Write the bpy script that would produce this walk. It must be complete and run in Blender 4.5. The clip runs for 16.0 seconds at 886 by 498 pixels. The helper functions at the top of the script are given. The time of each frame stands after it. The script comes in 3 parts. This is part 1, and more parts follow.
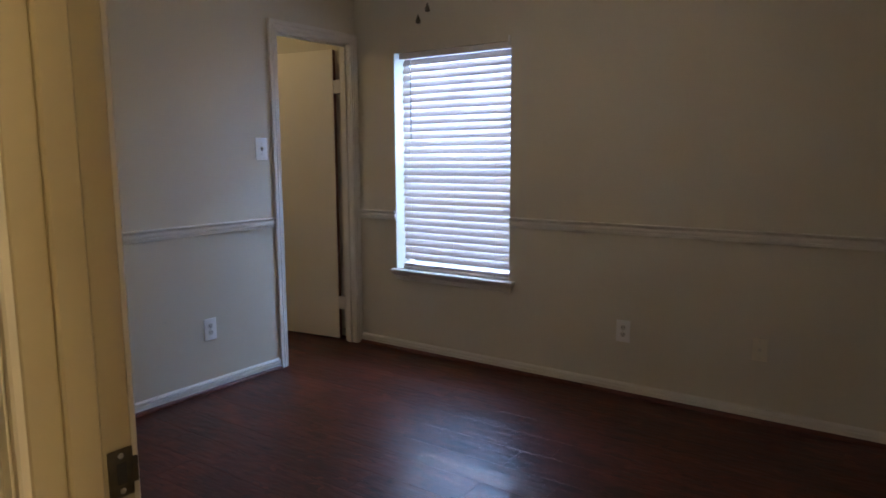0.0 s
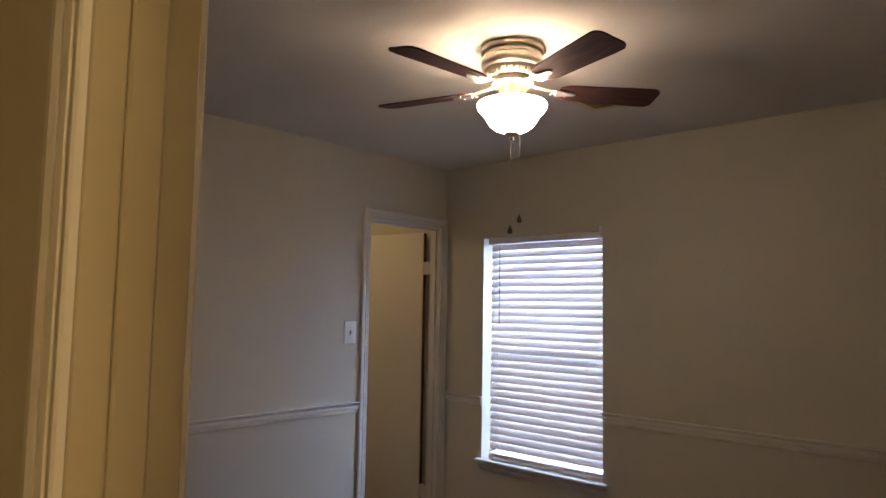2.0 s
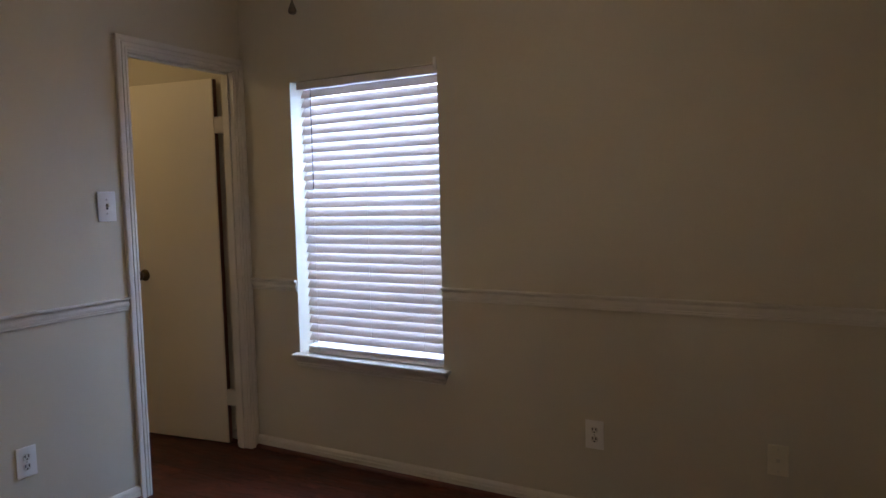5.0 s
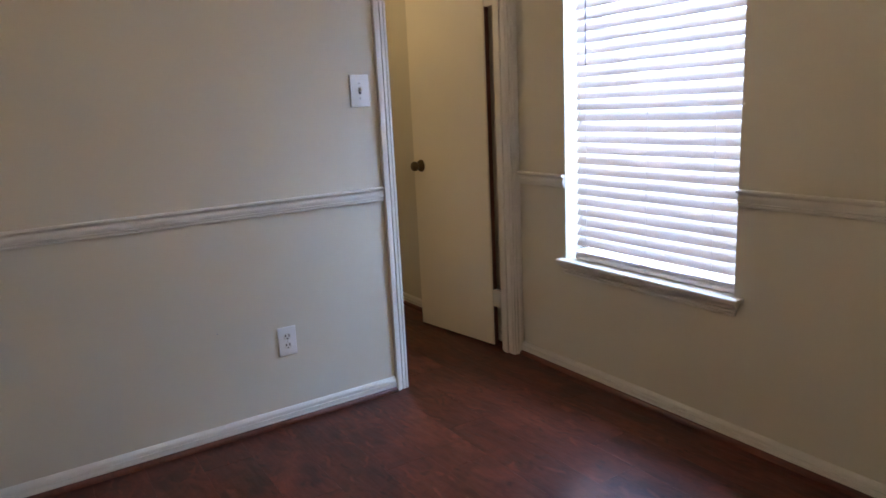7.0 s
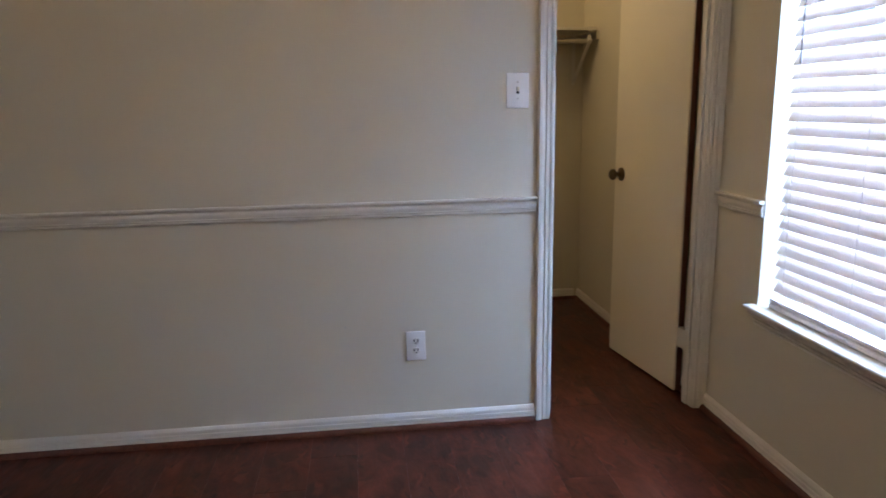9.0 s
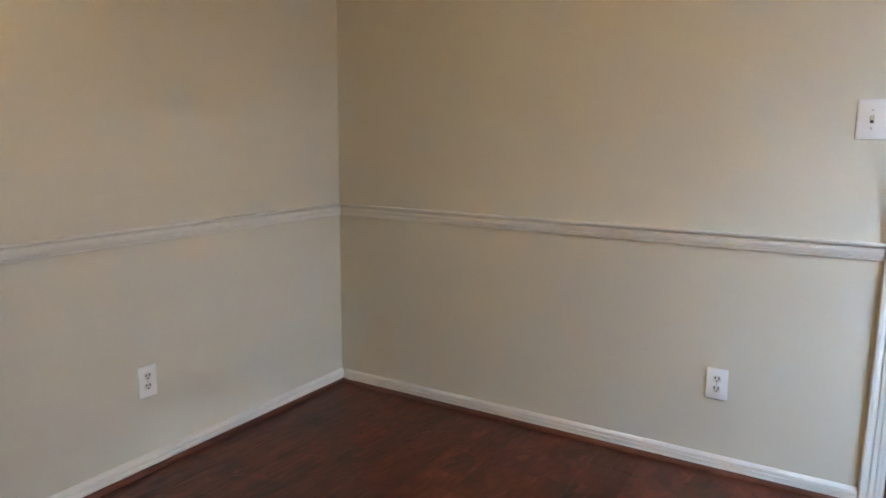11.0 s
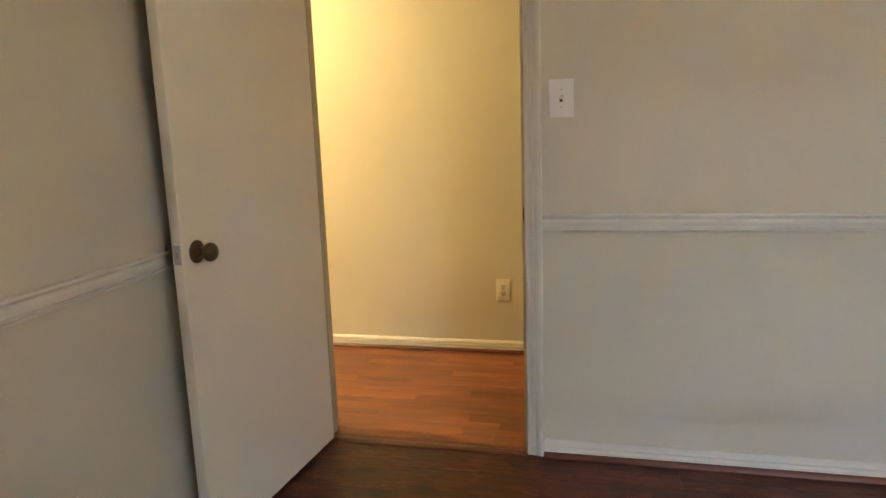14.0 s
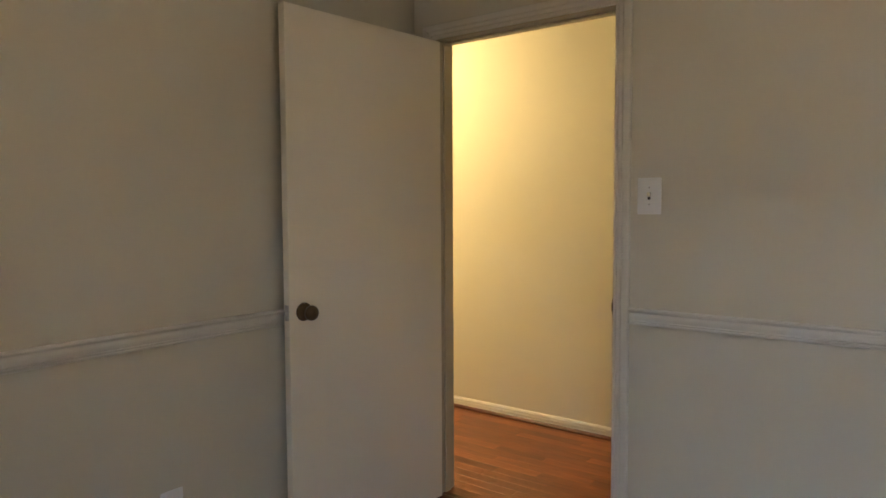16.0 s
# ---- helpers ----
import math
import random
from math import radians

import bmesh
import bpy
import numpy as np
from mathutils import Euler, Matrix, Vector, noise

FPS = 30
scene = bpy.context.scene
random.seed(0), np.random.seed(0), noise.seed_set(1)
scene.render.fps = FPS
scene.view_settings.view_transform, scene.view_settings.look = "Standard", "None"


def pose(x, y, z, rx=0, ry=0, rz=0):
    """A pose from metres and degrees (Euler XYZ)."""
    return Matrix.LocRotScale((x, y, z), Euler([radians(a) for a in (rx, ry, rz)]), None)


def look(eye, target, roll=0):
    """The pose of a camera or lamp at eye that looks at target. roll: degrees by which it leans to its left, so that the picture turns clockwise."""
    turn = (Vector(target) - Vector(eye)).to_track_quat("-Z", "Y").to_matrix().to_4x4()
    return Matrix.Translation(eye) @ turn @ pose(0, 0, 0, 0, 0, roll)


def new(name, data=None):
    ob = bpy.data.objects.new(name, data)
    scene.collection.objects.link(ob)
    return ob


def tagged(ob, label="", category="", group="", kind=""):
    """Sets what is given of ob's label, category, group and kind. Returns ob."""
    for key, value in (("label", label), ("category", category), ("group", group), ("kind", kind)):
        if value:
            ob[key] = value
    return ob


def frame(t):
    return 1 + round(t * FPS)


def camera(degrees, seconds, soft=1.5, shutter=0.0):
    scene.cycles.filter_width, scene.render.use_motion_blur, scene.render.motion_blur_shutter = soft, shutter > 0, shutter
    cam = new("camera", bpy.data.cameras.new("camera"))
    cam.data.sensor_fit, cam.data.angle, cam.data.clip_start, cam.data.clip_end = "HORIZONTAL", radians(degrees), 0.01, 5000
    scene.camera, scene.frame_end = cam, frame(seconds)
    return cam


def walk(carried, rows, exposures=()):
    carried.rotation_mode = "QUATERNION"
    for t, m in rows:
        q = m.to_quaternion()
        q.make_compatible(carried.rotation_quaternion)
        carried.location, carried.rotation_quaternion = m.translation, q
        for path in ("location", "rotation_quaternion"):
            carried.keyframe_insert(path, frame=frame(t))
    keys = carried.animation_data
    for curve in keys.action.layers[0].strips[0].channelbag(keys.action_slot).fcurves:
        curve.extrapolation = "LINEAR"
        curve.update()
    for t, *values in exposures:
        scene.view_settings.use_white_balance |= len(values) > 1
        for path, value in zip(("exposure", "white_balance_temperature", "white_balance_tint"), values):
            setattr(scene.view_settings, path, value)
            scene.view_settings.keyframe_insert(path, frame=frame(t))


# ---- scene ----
cam = camera(66.1, 16.0, soft=1.5, shutter=0.2)
PATH = [
    (0, (3.195, -0.419, 1.31), (2.051, 1.199, 1.035), -0.3),
    (0.5, (3.16, -0.397, 1.393), (1.871, 1.121, 1.211), 0.2),
    (1, (3.116, -0.39, 1.44), (1.82, 1.133, 1.407), 1.4),
    (1.5, (3.147, -0.376, 1.466), (1.799, 1.097, 1.57), 1.8),
    (2, (3.131, -0.354, 1.51), (1.784, 1.115, 1.678), 1.0),
    (2.5, (3.028, -0.28, 1.541), (1.783, 1.272, 1.743), -0.4),
    (3, (2.922, -0.213, 1.498), (1.889, 1.485, 1.72), -2.1),
    (3.5, (2.883, -0.121, 1.42), (1.985, 1.657, 1.594), -2.9),
    (3.7, (2.857, -0.072, 1.41), (2.008, 1.736, 1.517), -2.6),
    (5.8, (2.602, 0.59, 1.296), (1.524, 2.249, 1.004), 0.4),
    (6, (2.569, 0.621, 1.283), (1.46, 2.251, 0.948), 0.5),
    (6.5, (2.558, 0.753, 1.288), (1.194, 2.161, 0.893), -1.3),
    (7, (2.61, 0.961, 1.276), (0.963, 2.016, 0.861), -2.8),
    (7.5, (2.63, 1.125, 1.265), (0.902, 2.048, 0.862), -1.0),
    (8, (2.598, 1.298, 1.251), (0.796, 2.075, 0.867), -0.4),
    (8.5, (2.569, 1.458, 1.277), (0.69, 2.006, 0.865), 0.6),
    (9, (2.594, 1.655, 1.295), (0.65, 1.887, 0.883), -1.0),
    (9.2, (2.609, 1.749, 1.295), (0.651, 1.775, 0.89), -1.1),
    (11.5, (2.695, 2.373, 1.274), (1.256, 1.025, 0.943), -0.3),
    (12, (2.712, 2.496, 1.259), (1.677, 0.819, 0.919), -1.8),
    (12.5, (2.648, 2.449, 1.231), (1.899, 0.627, 0.883), -1.9),
    (13, (2.52, 2.419, 1.218), (2.211, 0.474, 0.871), -1.8),
    (13.5, (2.379, 2.416, 1.246), (2.333, 0.455, 0.853), -1.7),
    (14, (2.148, 2.471, 1.275), (2.612, 0.56, 0.914), -2.0),
    (14.5, (1.965, 2.459, 1.28), (2.537, 0.565, 0.987), -0.3),
    (15, (1.774, 2.398, 1.266), (2.552, 0.567, 1.066), 0.5),
    (15.5, (1.61, 2.368, 1.285), (2.635, 0.658, 1.127), 1.5),
    (16, (1.398, 2.392, 1.316), (2.616, 0.81, 1.191), -0.3),
]
walk(cam, [(t, look(eye, target, roll)) for t, eye, target, roll in PATH],
     exposures=[(0.0, -0.60, 5950, 19), (1.0, -0.32, 6550, 23), (2.5, -0.85, 6600, 23), (3.5, -0.95, 6600, 23), (6.0, -0.42, 6450, 21), (7.0, 0.12, 6350, 20), (9.2, 0.14, 6350, 20),
                (11.5, 0.83, 7150, 13), (13.0, 0.85, 7100, 12), (14.5, 0.65, 6700, 12), (16.0, 0.14, 6550, 12)])

# the room: closet wall x = 0, door wall y = 0, window wall y = L, far side wall x = W
W, L, H = 3.397, 3.09, 2.45
DOOR_X0, DOOR_X1, DOOR_Z = 2.44, 3.268, 2.04
CLO_Y0, CLO_Y1, CLO_Z = 2.406, 3.030, 2.035
WIN_X0, WIN_X1, WIN_Z0, WIN_Z1 = 0.335, 1.199, 0.555, 1.955
T = 0.112           # inner wall thickness
TW = 0.16           # outer wall thickness
HALL_Y = -1.165     # face of the hallway's far wall
HALL_X0, HALL_X1 = 0.9, 5.6
CLO_X = -1.74       # back of the closet
CLO_YA, CLO_YB = 1.55, 3.1
RAIL_Z = 0.88
FAN_X, FAN_Y = 1.68, 1.585

# ---- world and light ----
world = bpy.data.worlds.new("sky")
scene.world = world
world.use_nodes = True
wn = world.node_tree
sky = wn.nodes.new("ShaderNodeTexSky")
sky.sky_type = "NISHITA"
sky.sun_disc = False
sky.sun_elevation, sky.sun_rotation = radians(48), radians(200)
wn.links.new(sky.outputs[0], wn.nodes["Background"].inputs[0])
wn.nodes["Background"].inputs[1].default_value = 0.12
world.cycles.sampling_method = "NONE"

sun = bpy.data.lights.new("sun", "SUN")
sun.energy, sun.angle, sun.color = 2.0, radians(0.53), (1.0, 0.95, 0.88)
sun_ob = new("sun", sun)
sun_ob.matrix_world = look((0, 0, 6), (1.4, 3.8, 0.0))


def lamp(name, kind, where, energy, color, **more):
    data = bpy.data.lights.new(name, kind)
    data.energy, data.color = energy, color
    if "radius" in more:
        data.shadow_soft_size = more["radius"]
    ob = new(name, data)
    ob.matrix_world = more.get("at", Matrix.Translation(where))
    return ob


# daylight in the window's opening, outside the glass
day = lamp("window_daylight", "AREA", (0, 0, 0), 235, (0.405, 0.635, 1.0),
           at=look(((WIN_X0 + WIN_X1) / 2 - 0.05, L + 0.48, 1.88), ((WIN_X0 + WIN_X1) / 2 - 0.05, L - 0.5, 1.2)))
day.data.shape, day.data.size, day.data.size_y = "RECTANGLE", 1.5, 1.8
for k in range(3):
    lamp("fan_bulb", "POINT", (FAN_X + 0.086 * math.cos(2.1 * k + 0.4), FAN_Y + 0.086 * math.sin(2.1 * k + 0.4), H - 0.222), 3.6, (1.0, 0.81, 0.58), radius=0.022)
lamp("hall_bulb", "POINT", (4.7, -0.25, 2.35), 108, (1.0, 0.77, 0.38), radius=0.09)
# narrow lamp added high outside, no source seen; its light stripes the door wall
stripe_lamp = lamp("blind_stripe_lamp", "AREA", (0, 0, 0), 340, (0.90, 0.92, 1.0), at=look((-0.4, L + 4.6, 2.68), (0.3, L, 1.3)))
stripe_lamp.data.shape, stripe_lamp.data.size, stripe_lamp.data.size_y = "RECTANGLE", 4.8, 0.055
lamp("closet_bulb", "POINT", (-1.0, 2.1, 2.33), 9.0, (1.0, 0.76, 0.40), radius=0.05)

# ---- materials ----
def rgba(c):
    return (*c, 1.0)


def material(name, color, rough=0.6, vary=0.06, scale=3.0, fine=120.0, bump=0.05, metal=0.0, spec=0.5, coat=0.0,
             tint=None, per_object=0.0, stretch=(1, 1, 1), bump_dist=0.002):
    """Painted or plain surface: two scales of tone, fine relief, uneven gloss."""
    m = bpy.data.materials.new(name)
    m.use_nodes = True
    n, l = m.node_tree.nodes, m.node_tree.links
    b = n["Principled BSDF"]
    b.inputs["Roughness"].default_value = rough
    b.inputs["Metallic"].default_value = metal
    b.inputs["Specular IOR Level"].default_value = spec
    b.inputs["Coat Weight"].default_value = coat
    co = n.new("ShaderNodeTexCoord")
    mp = n.new("ShaderNodeMapping")
    mp.inputs["Scale"].default_value = stretch
    l.new(co.outputs["Object"], mp.inputs["Vector"])
    big = n.new("ShaderNodeTexNoise")
    big.inputs["Scale"].default_value, big.inputs["Detail"].default_value = scale, 5
    l.new(mp.outputs[0], big.inputs["Vector"])
    small = n.new("ShaderNodeTexNoise")
    small.inputs["Scale"].default_value, small.inputs["Detail"].default_value = fine, 3
    l.new(mp.outputs[0], small.inputs["Vector"])
    ramp = n.new("ShaderNodeValToRGB")
    lo = tuple(c * (1 - vary) for c in (tint or color))
    hi = tuple(min(1, c * (1 + vary)) for c in color)
    ramp.color_ramp.elements[0].position, ramp.color_ramp.elements[0].color = 0.3, rgba(lo)
    ramp.color_ramp.elements[1].position, ramp.color_ramp.elements[1].color = 0.7, rgba(hi)
    l.new(big.outputs[0], ramp.inputs[0])
    out = ramp.outputs[0]
    if per_object:
        info = n.new("ShaderNodeObjectInfo")
        mr = n.new("ShaderNodeMapRange")
        mr.inputs["To Min"].default_value, mr.inputs["To Max"].default_value = 1 - per_object, 1 + per_object
        l.new(info.outputs["Random"], mr.inputs["Value"])
        hsv = n.new("ShaderNodeHueSaturation")
        l.new(mr.outputs[0], hsv.inputs["Value"])
        l.new(out, hsv.inputs["Color"])
        out = hsv.outputs[0]
    l.new(out, b.inputs["Base Color"])
    rr = n.new("ShaderNodeMapRange")
    rr.inputs["To Min"].default_value, rr.inputs["To Max"].default_value = max(0.02, rough - 0.07), min(1, rough + 0.07)
    l.new(big.outputs[0], rr.inputs["Value"])
    l.new(rr.outputs[0], b.inputs["Roughness"])
    if bump:
        bp = n.new("ShaderNodeBump")
        bp.inputs["Strength"].default_value, bp.inputs["Distance"].default_value = bump, bump_dist
        l.new(small.outputs[0], bp.inputs["Height"])
        l.new(bp.outputs[0], b.inputs["Normal"])
    return m


def wood(name, dark, mid, light, rough=0.3, grain=(1.2, 16, 16), knots=True, spread=0.25, scrape=0.25, coat=0.0, shift=20.0, flecks=False, spec=0.5, tone=0.35, sharp=0.0):
    """Boards with grain along the object's x, each board shifted and toned by its own random number."""
    m = bpy.data.materials.new(name)
    m.use_nodes = True
    n, l = m.node_tree.nodes, m.node_tree.links
    b = n["Principled BSDF"]
    b.inputs["Specular IOR Level"].default_value = spec
    b.inputs["Coat Weight"].default_value = coat
    b.inputs["Coat Roughness"].default_value = 0.22
    co = n.new("ShaderNodeTexCoord")
    info = n.new("ShaderNodeObjectInfo")
    mul = n.new("ShaderNodeMath")
    mul.operation = "MULTIPLY"
    mul.inputs[1].default_value = shift
    l.new(info.outputs["Random"], mul.inputs[0])
    add = n.new("ShaderNodeVectorMath")
    add.operation = "ADD"
    l.new(co.outputs["Object"], add.inputs[0])
    l.new(mul.outputs[0], add.inputs[1])
    mp = n.new("ShaderNodeMapping")
    mp.inputs["Scale"].default_value = grain
    l.new(add.outputs[0], mp.inputs["Vector"])
    g = n.new("ShaderNodeTexNoise")
    g.inputs["Scale"].default_value, g.inputs["Detail"].default_value, g.inputs["Roughness"].default_value = 2.2, 8, 0.65
    g.inputs["Distortion"].default_value = 0.8
    l.new(mp.outputs[0], g.inputs["Vector"])
    ramp = n.new("ShaderNodeValToRGB")
    e = ramp.color_ramp.elements
    e[0].position, e[0].color = 0.28 + sharp, rgba(dark)
    e[1].position, e[1].color = 0.75 - sharp, rgba(light)
    c = e.new(0.5)
    c.color = rgba(mid)
    l.new(g.outputs[0], ramp.inputs[0])
    col = ramp.outputs[0]
    # broad cloudy stain
    cloud = n.new("ShaderNodeTexNoise")
    cloud.inputs["Scale"].default_value, cloud.inputs["Detail"].default_value = 3.0, 4
    mp2 = n.new("ShaderNodeMapping")
    mp2.inputs["Scale"].default_value = (0.8, 2.6, 2.6)
    l.new(add.outputs[0], mp2.inputs["Vector"])
    l.new(mp2.outputs[0], cloud.inputs["Vector"])
    mr = n.new("ShaderNodeMapRange")
    mr.inputs["From Min"].default_value, mr.inputs["From Max"].default_value = 0.25, 0.75
    mr.inputs["To Min"].default_value, mr.inputs["To Max"].default_value = 1 - spread, 1 + spread
    l.new(cloud.outputs[0], mr.inputs["Value"])
    mo = n.new("ShaderNodeMapRange")
    mo.inputs["To Min"].default_value, mo.inputs["To Max"].default_value = 1 - spread * tone, 1 + spread * tone
    l.new(info.outputs["Random"], mo.inputs["Value"])
    pr = n.new("ShaderNodeMath")
    pr.operation = "MULTIPLY"
    l.new(mr.outputs[0], pr.inputs[0])
    l.new(mo.outputs[0], pr.inputs[1])
    hsv = n.new("ShaderNodeHueSaturation")
    l.new(pr.outputs[0], hsv.inputs["Value"])
    l.new(col, hsv.inputs["Color"])
    col = hsv.outputs[0]
    if knots:
        vo = n.new("ShaderNodeTexVoronoi")
        vo.inputs["Scale"].default_value = 1.0
        vo.voronoi_dimensions = "2D"
        mp3 = n.new("ShaderNodeMapping")
        mp3.inputs["Scale"].default_value = (4.6, 11.0, 11.0)
        wob = n.new("ShaderNodeTexNoise")
        wob.inputs["Scale"].default_value = 9.0
        l.new(add.outputs[0], wob.inputs["Vector"])
        mixv = n.new("ShaderNodeMix")
        mixv.data_type = "VECTOR"
        mixv.inputs["Factor"].default_value = 0.12
        l.new(add.outputs[0], mixv.inputs[4])
        l.new(wob.outputs["Color"], mixv.inputs[5])
        l.new(mixv.outputs[1], mp3.inputs["Vector"])
        l.new(mp3.outputs[0], vo.inputs["Vector"])
        kr = n.new("ShaderNodeValToRGB")
        kr.color_ramp.elements[0].position, kr.color_ramp.elements[0].color = 0.17, (1, 1, 1, 1)
        kr.color_ramp.elements[1].position, kr.color_ramp.elements[1].color = 0.40, (0, 0, 0, 1)
        l.new(vo.outputs["Distance"], kr.inputs[0])
        gate = n.new("ShaderNodeSeparateColor")
        l.new(vo.outputs["Color"], gate.inputs[0])
        gt = n.new("ShaderNodeMath")
        gt.operation = "GREATER_THAN"
        gt.inputs[1].default_value = 0.60
        l.new(gate.outputs[0], gt.inputs[0])
        km = n.new("ShaderNodeMath")
        km.operation = "MULTIPLY"
        l.new(kr.outputs[0], km.inputs[0])
        l.new(gt.outputs[0], km.inputs[1])
        k2 = n.new("ShaderNodeMath")
        k2.operation = "MULTIPLY"
        k2.inputs[1].default_value = 0.66
        l.new(km.outputs[0], k2.inputs[0])
        mx = n.new("ShaderNodeMix")
        mx.data_type = "RGBA"
        l.new(k2.outputs[0], mx.inputs["Factor"])
        l.new(col, mx.inputs[6])
        mx.inputs[7].default_value = rgba(tuple(v * 0.35 for v in dark))
        col = mx.outputs[2]
    if flecks:
        # small dark nicks and paler worn scrapes
        for size, gate_at, tone, most in (((14.0, 36.0, 1.0), 0.86, tuple(v * 0.3 for v in dark), 0.7), ((9.0, 30.0, 1.0), 0.90, tuple(min(1, v * 1.6) for v in light), 0.5)):
            v2 = n.new("ShaderNodeTexVoronoi")
            v2.inputs["Scale"].default_value = 1.0
            v2.voronoi_dimensions = "2D"
            m5 = n.new("ShaderNodeMapping")
            m5.inputs["Scale"].default_value = size
            m5.inputs["Rotation"].default_value = (0, 0, 0.25)
            l.new(mixv.outputs[1], m5.inputs["Vector"])
            l.new(m5.outputs[0], v2.inputs["Vector"])
            r2 = n.new("ShaderNodeMapRange")
            r2.inputs["From Min"].default_value, r2.inputs["From Max"].default_value = 0.10, 0.34
            r2.inputs["To Min"].default_value, r2.inputs["To Max"].default_value = most, 0.0
            l.new(v2.outputs["Distance"], r2.inputs["Value"])
            s2 = n.new("ShaderNodeSeparateColor")
            l.new(v2.outputs["Color"], s2.inputs[0])
            g2 = n.new("ShaderNodeMath")
            g2.operation = "GREATER_THAN"
            g2.inputs[1].default_value = gate_at
            l.new(s2.outputs[1], g2.inputs[0])
            p2 = n.new("ShaderNodeMath")
            p2.operation = "MULTIPLY"
            l.new(r2.outputs[0], p2.inputs[0])
            l.new(g2.outputs[0], p2.inputs[1])
            x2 = n.new("ShaderNodeMix")
            x2.data_type = "RGBA"
            l.new(p2.outputs[0], x2.inputs["Factor"])
            l.new(col, x2.inputs[6])
            x2.inputs[7].default_value = rgba(tone)
            col = x2.outputs[2]
    l.new(col, b.inputs["Base Color"])
    rr = n.new("ShaderNodeMapRange")
    rr.inputs["To Min"].default_value, rr.inputs["To Max"].default_value = rough - 0.08, rough + 0.12
    l.new(g.outputs[0], rr.inputs["Value"])
    l.new(rr.outputs[0], b.inputs["Roughness"])
    # hand-scraped relief and grain
    sc = n.new("ShaderNodeTexNoise")
    sc.inputs["Scale"].default_value, sc.inputs["Detail"].default_value = 5.0, 4
    mp4 = n.new("ShaderNodeMapping")
    mp4.inputs["Scale"].default_value = (1.6, 7, 7)
    l.new(add.outputs[0], mp4.inputs["Vector"])
    l.new(mp4.outputs[0], sc.inputs["Vector"])
    b1 = n.new("ShaderNodeBump")
    b1.inputs["Strength"].default_value, b1.inputs["Distance"].default_value = scrape, 0.004
    l.new(sc.outputs[0], b1.inputs["Height"])
    b2 = n.new("ShaderNodeBump")
    b2.inputs["Strength"].default_value, b2.inputs["Distance"].default_value = 0.12, 0.001
    l.new(g.outputs[0], b2.inputs["Height"])
    l.new(b1.outputs[0], b2.inputs["Normal"])
    l.new(b2.outputs[0], b.inputs["Normal"])
    return m


def glow(name, color, strength):
    m = bpy.data.materials.new(name)
    m.use_nodes = True
    b = m.node_tree.nodes["Principled BSDF"]
    b.inputs["Base Color"].default_value = rgba((0.9, 0.87, 0.8))
    b.inputs["Roughness"].default_value = 0.35
    b.inputs["Emission Color"].default_value = rgba(color)
    b.inputs["Emission Strength"].default_value = strength
    return m


def translucent(name, color, through_color, share):
    """Thin white plastic slats that let some daylight through."""
    m = material(name, color, rough=0.42, vary=0.02, fine=60, bump=0.02)
    n, l = m.node_tree.nodes, m.node_tree.links
    tr = n.new("ShaderNodeBsdfTranslucent")
    tr.inputs[0].default_value = rgba(through_color)
    mix = n.new("ShaderNodeMixShader")
    mix.inputs[0].default_value = share
    l.new(n["Principled BSDF"].outputs[0], mix.inputs[1])
    l.new(tr.outputs[0], mix.inputs[2])
    l.new(mix.outputs[0], n["Material Output"].inputs[0])
    return m


WALL = material("wall_paint", (0.615, 0.570, 0.452), rough=0.62, vary=0.025, scale=1.6, fine=190, bump=0.10, bump_dist=0.0015)
CEIL = material("ceiling_paint", (0.66, 0.63, 0.57), rough=0.85, vary=0.03, scale=2.0, fine=60, bump=0.22, bump_dist=0.005)
TRIM = material("trim_paint", (0.69, 0.66, 0.58), rough=0.5, vary=0.03, scale=5, fine=70, bump=0.0, spec=0.3)
# jamb cream darkened and yellowed in its colour to stand for dim amber lamplight
JAMB_DIM = material("jamb_dimmed", (0.47, 0.41, 0.28), rough=0.30, vary=0.03, scale=4, fine=60, bump=0.06, bump_dist=0.001)
DOORP = material("door_paint", (0.82, 0.765, 0.63), rough=0.40, vary=0.035, scale=1.3, fine=85, bump=0.05, bump_dist=0.001)
PLASTIC = material("white_plastic", (0.80, 0.79, 0.76), rough=0.32, vary=0.02, scale=12, fine=200, bump=0.0)
IVORY = material("ivory_plastic", (0.74, 0.68, 0.52), rough=0.35, vary=0.03, scale=12, fine=200, bump=0.0)
RECEP = material("receptacle_plastic", (0.66, 0.64, 0.58), rough=0.4, vary=0.03, scale=12, bump=0.0)
SLOT = material("dark_slot", (0.03, 0.028, 0.025), rough=0.7, vary=0.1, scale=40, bump=0.0)
BRASS = material("aged_brass", (0.13, 0.095, 0.055), rough=0.34, vary=0.25, scale=30, fine=200, bump=0.03, metal=0.9)
NICKEL = material("brushed_nickel", (0.66, 0.59, 0.49), rough=0.42, vary=0.10, scale=14, fine=300, bump=0.03, metal=1.0, stretch=(1, 1, 8))
STEEL = material("zinc_steel", (0.50, 0.48, 0.44), rough=0.35, vary=0.15, scale=30, fine=200, bump=0.02, metal=1.0)
BRONZE = material("strike_bronze", (0.10, 0.085, 0.06), rough=0.42, vary=0.3, scale=40, fine=150, bump=0.05, metal=0.8)
DUCT = material("duct_shade", (0.10, 0.075, 0.035), rough=0.8, vary=0.3, scale=30, bump=0.0)
VENT = material("brass_vent", (0.60, 0.49, 0.20), rough=0.45, vary=0.12, scale=20, fine=150, bump=0.03, metal=0.1)
SLAT = translucent("blind_slat", (0.90, 0.86, 0.83), (0.97, 0.87, 0.82), 0.13)
